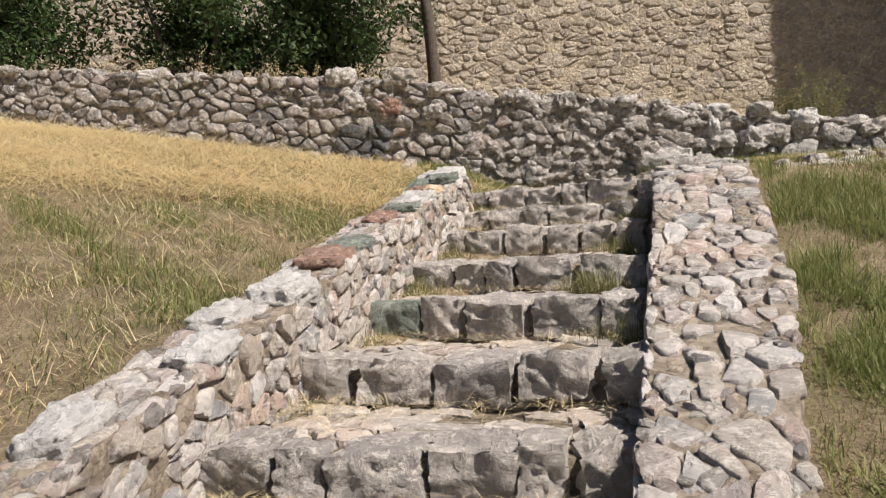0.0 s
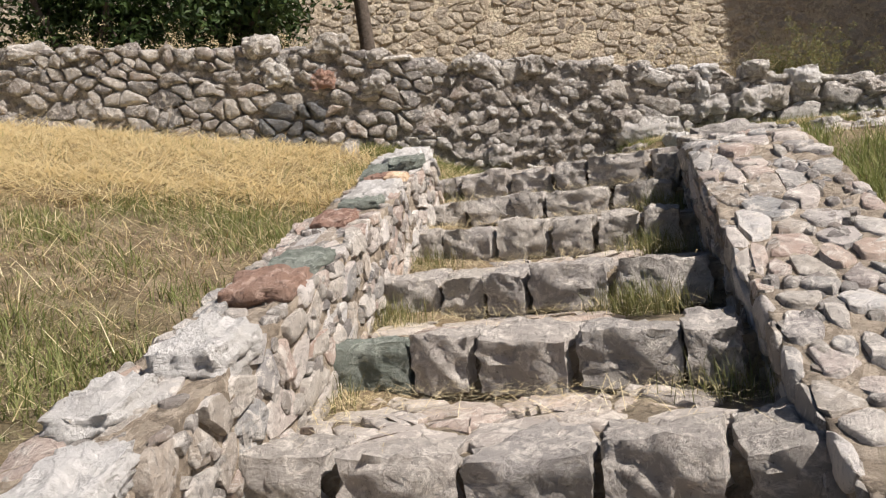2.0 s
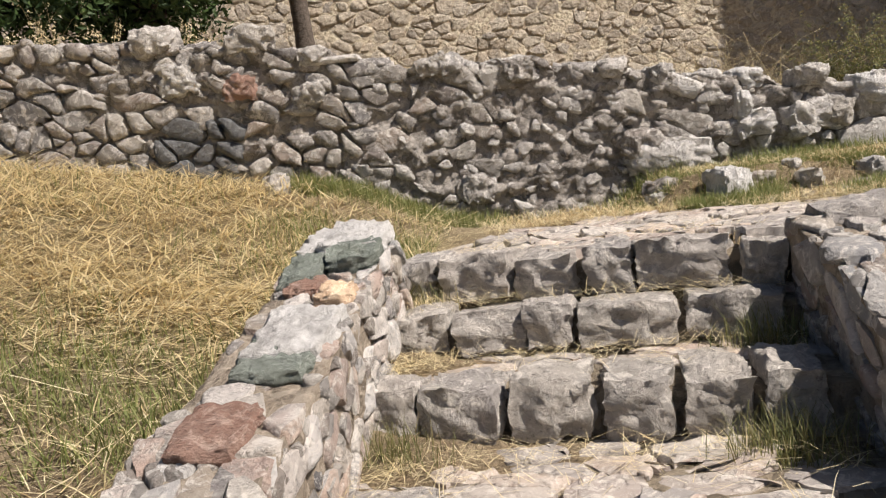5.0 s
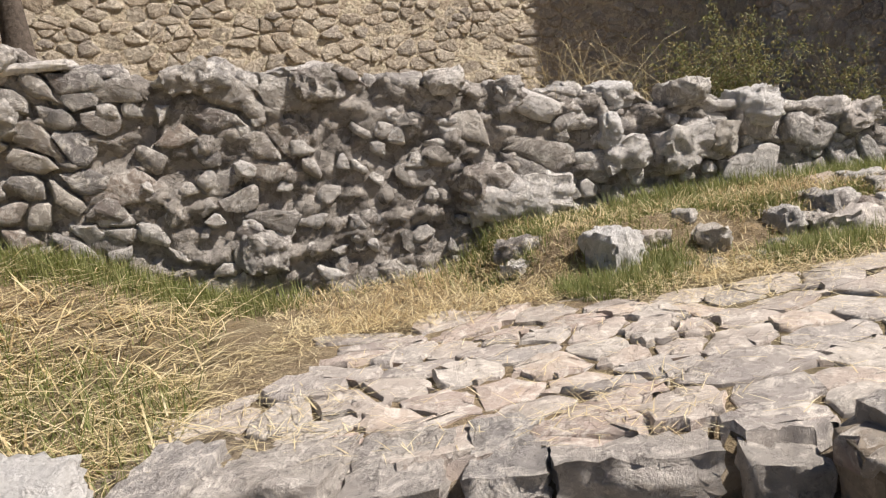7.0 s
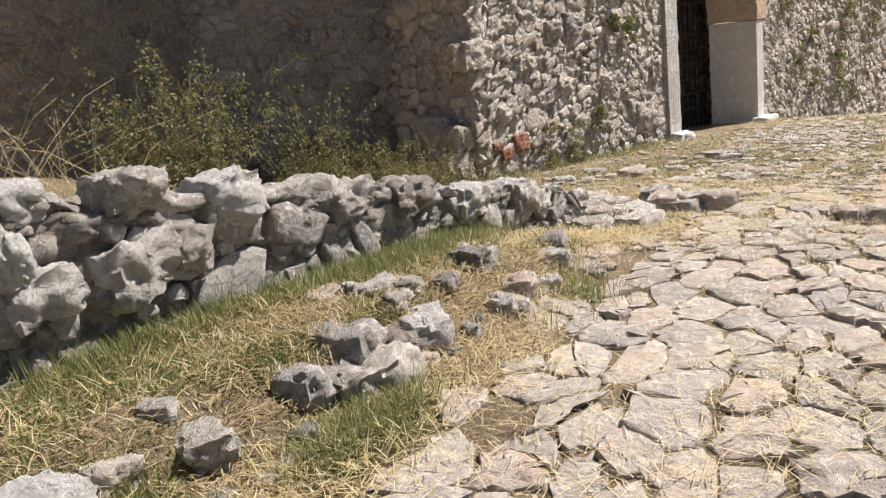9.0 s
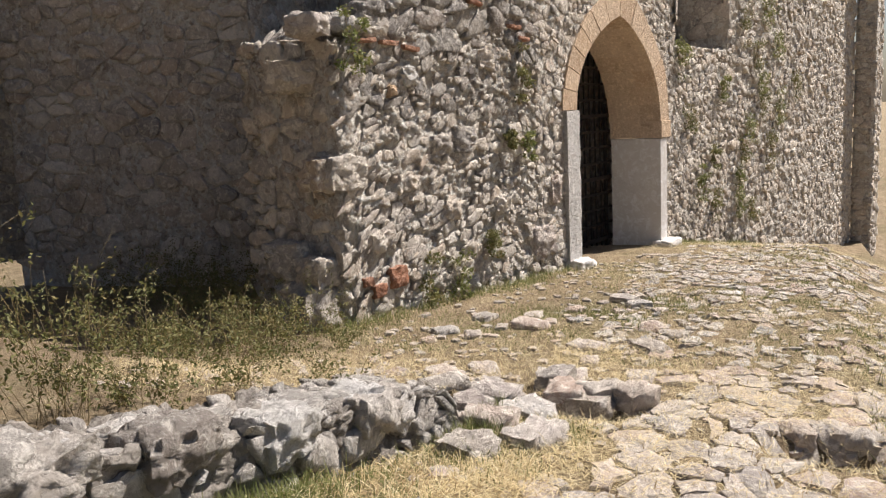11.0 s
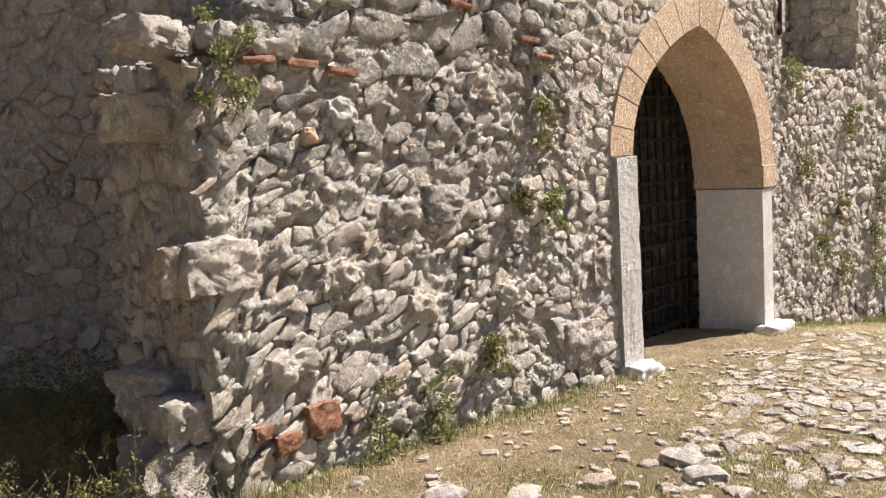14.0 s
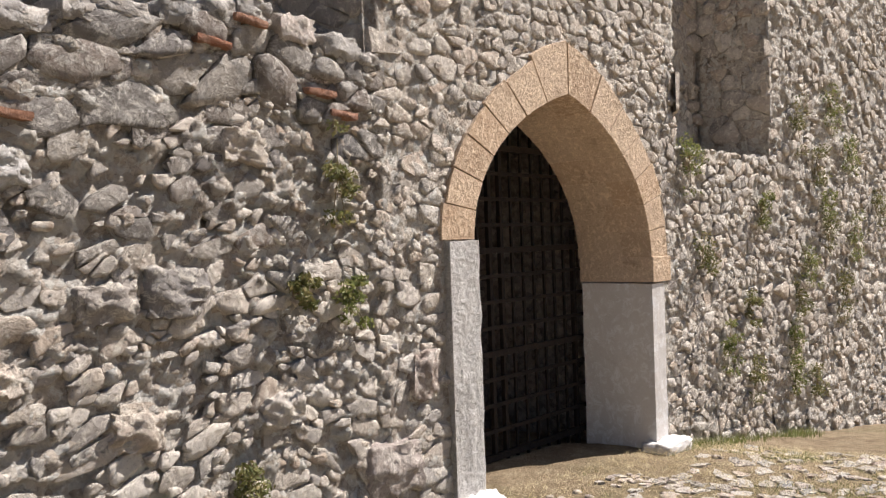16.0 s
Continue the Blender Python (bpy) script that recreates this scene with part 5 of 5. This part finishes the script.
def weed(name, at, z, high, wide, seed, label, stalks=26, leafy=10, mat=None, category="weed"):
    """A dry bush: many thin stems with small leaves and seed heads."""
    rng = np.random.default_rng(seed)
    ob = thing(name, (at[0], at[1], z), label, category)
    stems, tips = [], []
    for _ in range(stalks):
        b = Vector((at[0] + rng.normal(0, wide * 0.25), at[1] + rng.normal(0, wide * 0.2), z - 0.03))
        h = high * rng.uniform(0.4, 1.05)
        e = b + Vector((rng.normal(0, wide * 0.45), rng.normal(0, wide * 0.35), h))
        up = Vector((rng.normal(0, 0.03), rng.normal(0, 0.03), h))
        e.z -= 0.12 * h
        stems.append(tube([b, b.lerp(e, 0.35) + up * 0.13, b.lerp(e, 0.7) + up * 0.14, e], [0.0014, 0.0012, 0.0009, 0.0006], 3))
        tips += [tuple(b.lerp(e, q)) for q in rng.uniform(0.25, 1.0, leafy)]
    piece("stem", *joined(stems), DRY if not leafy else STEM, ob, "thin dry stems", kind="stuff")
    if leafy:
        piece("leaf", *leaves(tips, 0.045, stalks * leafy * 5, 0.013, rng), mat or WEED, ob, "", False, "stuff")
    return ob


def build_plants():
    tree((0.06, 12.5), 5.2, (-0.15, 0.1), (1.6, 1.2, 1.4), "slim tree with dark bark behind the retaining wall", 3, 1, 9000, 0.06, 0.55)
    tree((-1.5, 12.6), 2.3, (-0.4, 0), (1.1, 0.8, 0.9), "low bushy tree with dense dark leaves above the wall", 5, 4, 11000, 0.055, 0.15)
    tree((-3.4, 12.7), 2.5, (-0.3, 0), (1.1, 0.8, 0.9), "low bushy tree with dense dark leaves above the wall", 8, 4, 11000, 0.055, 0.15)
    tree((-6.6, 12.3), 2.4, (0, 0), (1.1, 0.8, 0.8), "round green bush above the retaining wall", 9, 5, 10000, 0.055, 0.1, name="bush")
    tree((-9.0, 12.8), 3.0, (0, 0), (1.2, 0.9, 1.0), "round green bush above the retaining wall", 12, 5, 8000, 0.06, 0.1, name="bush")
    g = "dry weeds along the wall top"
    rng = np.random.default_rng(81)
    for i, x in enumerate(np.arange(-7.5, -0.4, 0.55)):
        x += rng.normal(0, 0.12)
        ob = weed("dry_weed", (x, float(rw_y(x)) + rng.uniform(0.5, 1.0)), float(rw_top(x)) - 0.05, rng.uniform(0.35, 0.65), 0.4, 100 + i, "dry brown grass weed on top of the wall", 22, 3, DRY)
        ob["group"] = g
    for i, (x, h, w, label, s, l) in enumerate((
        (4.55, 0.95, 0.5, "tall yellow-green weed bush above the wall", 60, 14), (4.2, 0.7, 0.4, "yellow-green weed bush above the wall", 36, 12),
        (5.35, 0.85, 0.35, "dark dry weed above the wall", 26, 9), (5.75, 0.6, 0.4, "dark dry weed above the wall", 26, 8),
        (3.0, 0.5, 0.6, "pale dry grass stalks leaning above the wall", 34, 0), (3.4, 0.6, 0.7, "pale dry grass stalks leaning above the wall", 40, 0), (3.8, 0.55, 0.6, "pale dry grass stalks leaning above the wall", 34, 0),
        (6.3, 0.55, 0.4, "dry weed above the wall", 20, 5), (6.9, 0.45, 0.4, "dry weed beside the wall end", 18, 5))):
        y = float(rw_y(x)) + (0.75 if l else 0.55)
        ob = weed("wall_weed", (x, y), float(land(x, y)), h, w, 140 + i, label, s, l)
        ob["group"] = g
    for i in range(24):
        x, y = rng.uniform(7.2, 9.2), rng.uniform(10.1, 12.4)
        weed("corner_weed", (x, y), float(land(x, y)), rng.uniform(0.3, 0.7), 0.4, 170 + i, "straggling green weed in the shade by the wall corner", 16, 6)["group"] = "weeds by the wall corner"
    for i in range(10):
        x, y = rng.uniform(9.4, 10.6), rng.uniform(11.4, 13.6)
        weed("shade_weed", (x, y), float(land(x, y)), rng.uniform(0.5, 1.0), 0.6, 230 + i, "tall weed in the shade below the tower wall", 26, 8)["group"] = "weeds in the shade"
    # tufts rooted in the gate walls
    spots = [(2.95, 3.9, 0.16), (3.0, 3.15, 0.12), (2.2, 2.1, 0.14), (0.2, 4.1, 0.16), (1.1, 1.85, 0.2), (1.6, 1.8, 0.2), (2.6, 3.2, 0.1), (7.75, 4.25, 0.22), (8.0, 3.3, 0.2), (9.6, 3.8, 0.16), (9.2, 2.6, 0.16), (10.6, 2.1, 0.2), (11.6, 4.4, 0.26), (11.9, 3.9, 0.24), (12.0, 3.5, 0.3), (11.2, 3.1, 0.26), (10.8, 2.6, 0.22), (13.2, 3.4, 0.28), (12.6, 2.6, 0.3), (13.0, 4.6, 0.26), (14.4, 3.9, 0.26), (10.6, 1.6, 0.2), (11.4, 1.4, 0.2), (12.2, 5.3, 0.3), (10.9, 5.0, 0.24), (8.6, 2.2, 0.16), (9.3, 1.7, 0.2)]
    for i, (s, z, d) in enumerate(spots):
        p = gp(s, z, 0.05)
        r = np.random.default_rng(200 + i)
        ob = thing("wall_plant", p, "small green plant rooted in the rubble wall", "plant", "plants in the gate wall")
        d *= 1.35
        q = [tuple(np.array(p) + (r.normal(0, d * 0.35), r.normal(-0.03, 0.04), r.normal(-0.1, 0.5) * d)) for _ in range(11)]
        piece("stem", *joined([tube([p, e], [0.004, 0.002], 3) for e in q]), STEM, ob)
        piece("leaf", *leaves(q, d * 0.35, 420, 0.022, r), FRESH if i % 2 else WEED, ob, "", False, "stuff")


build_plants()
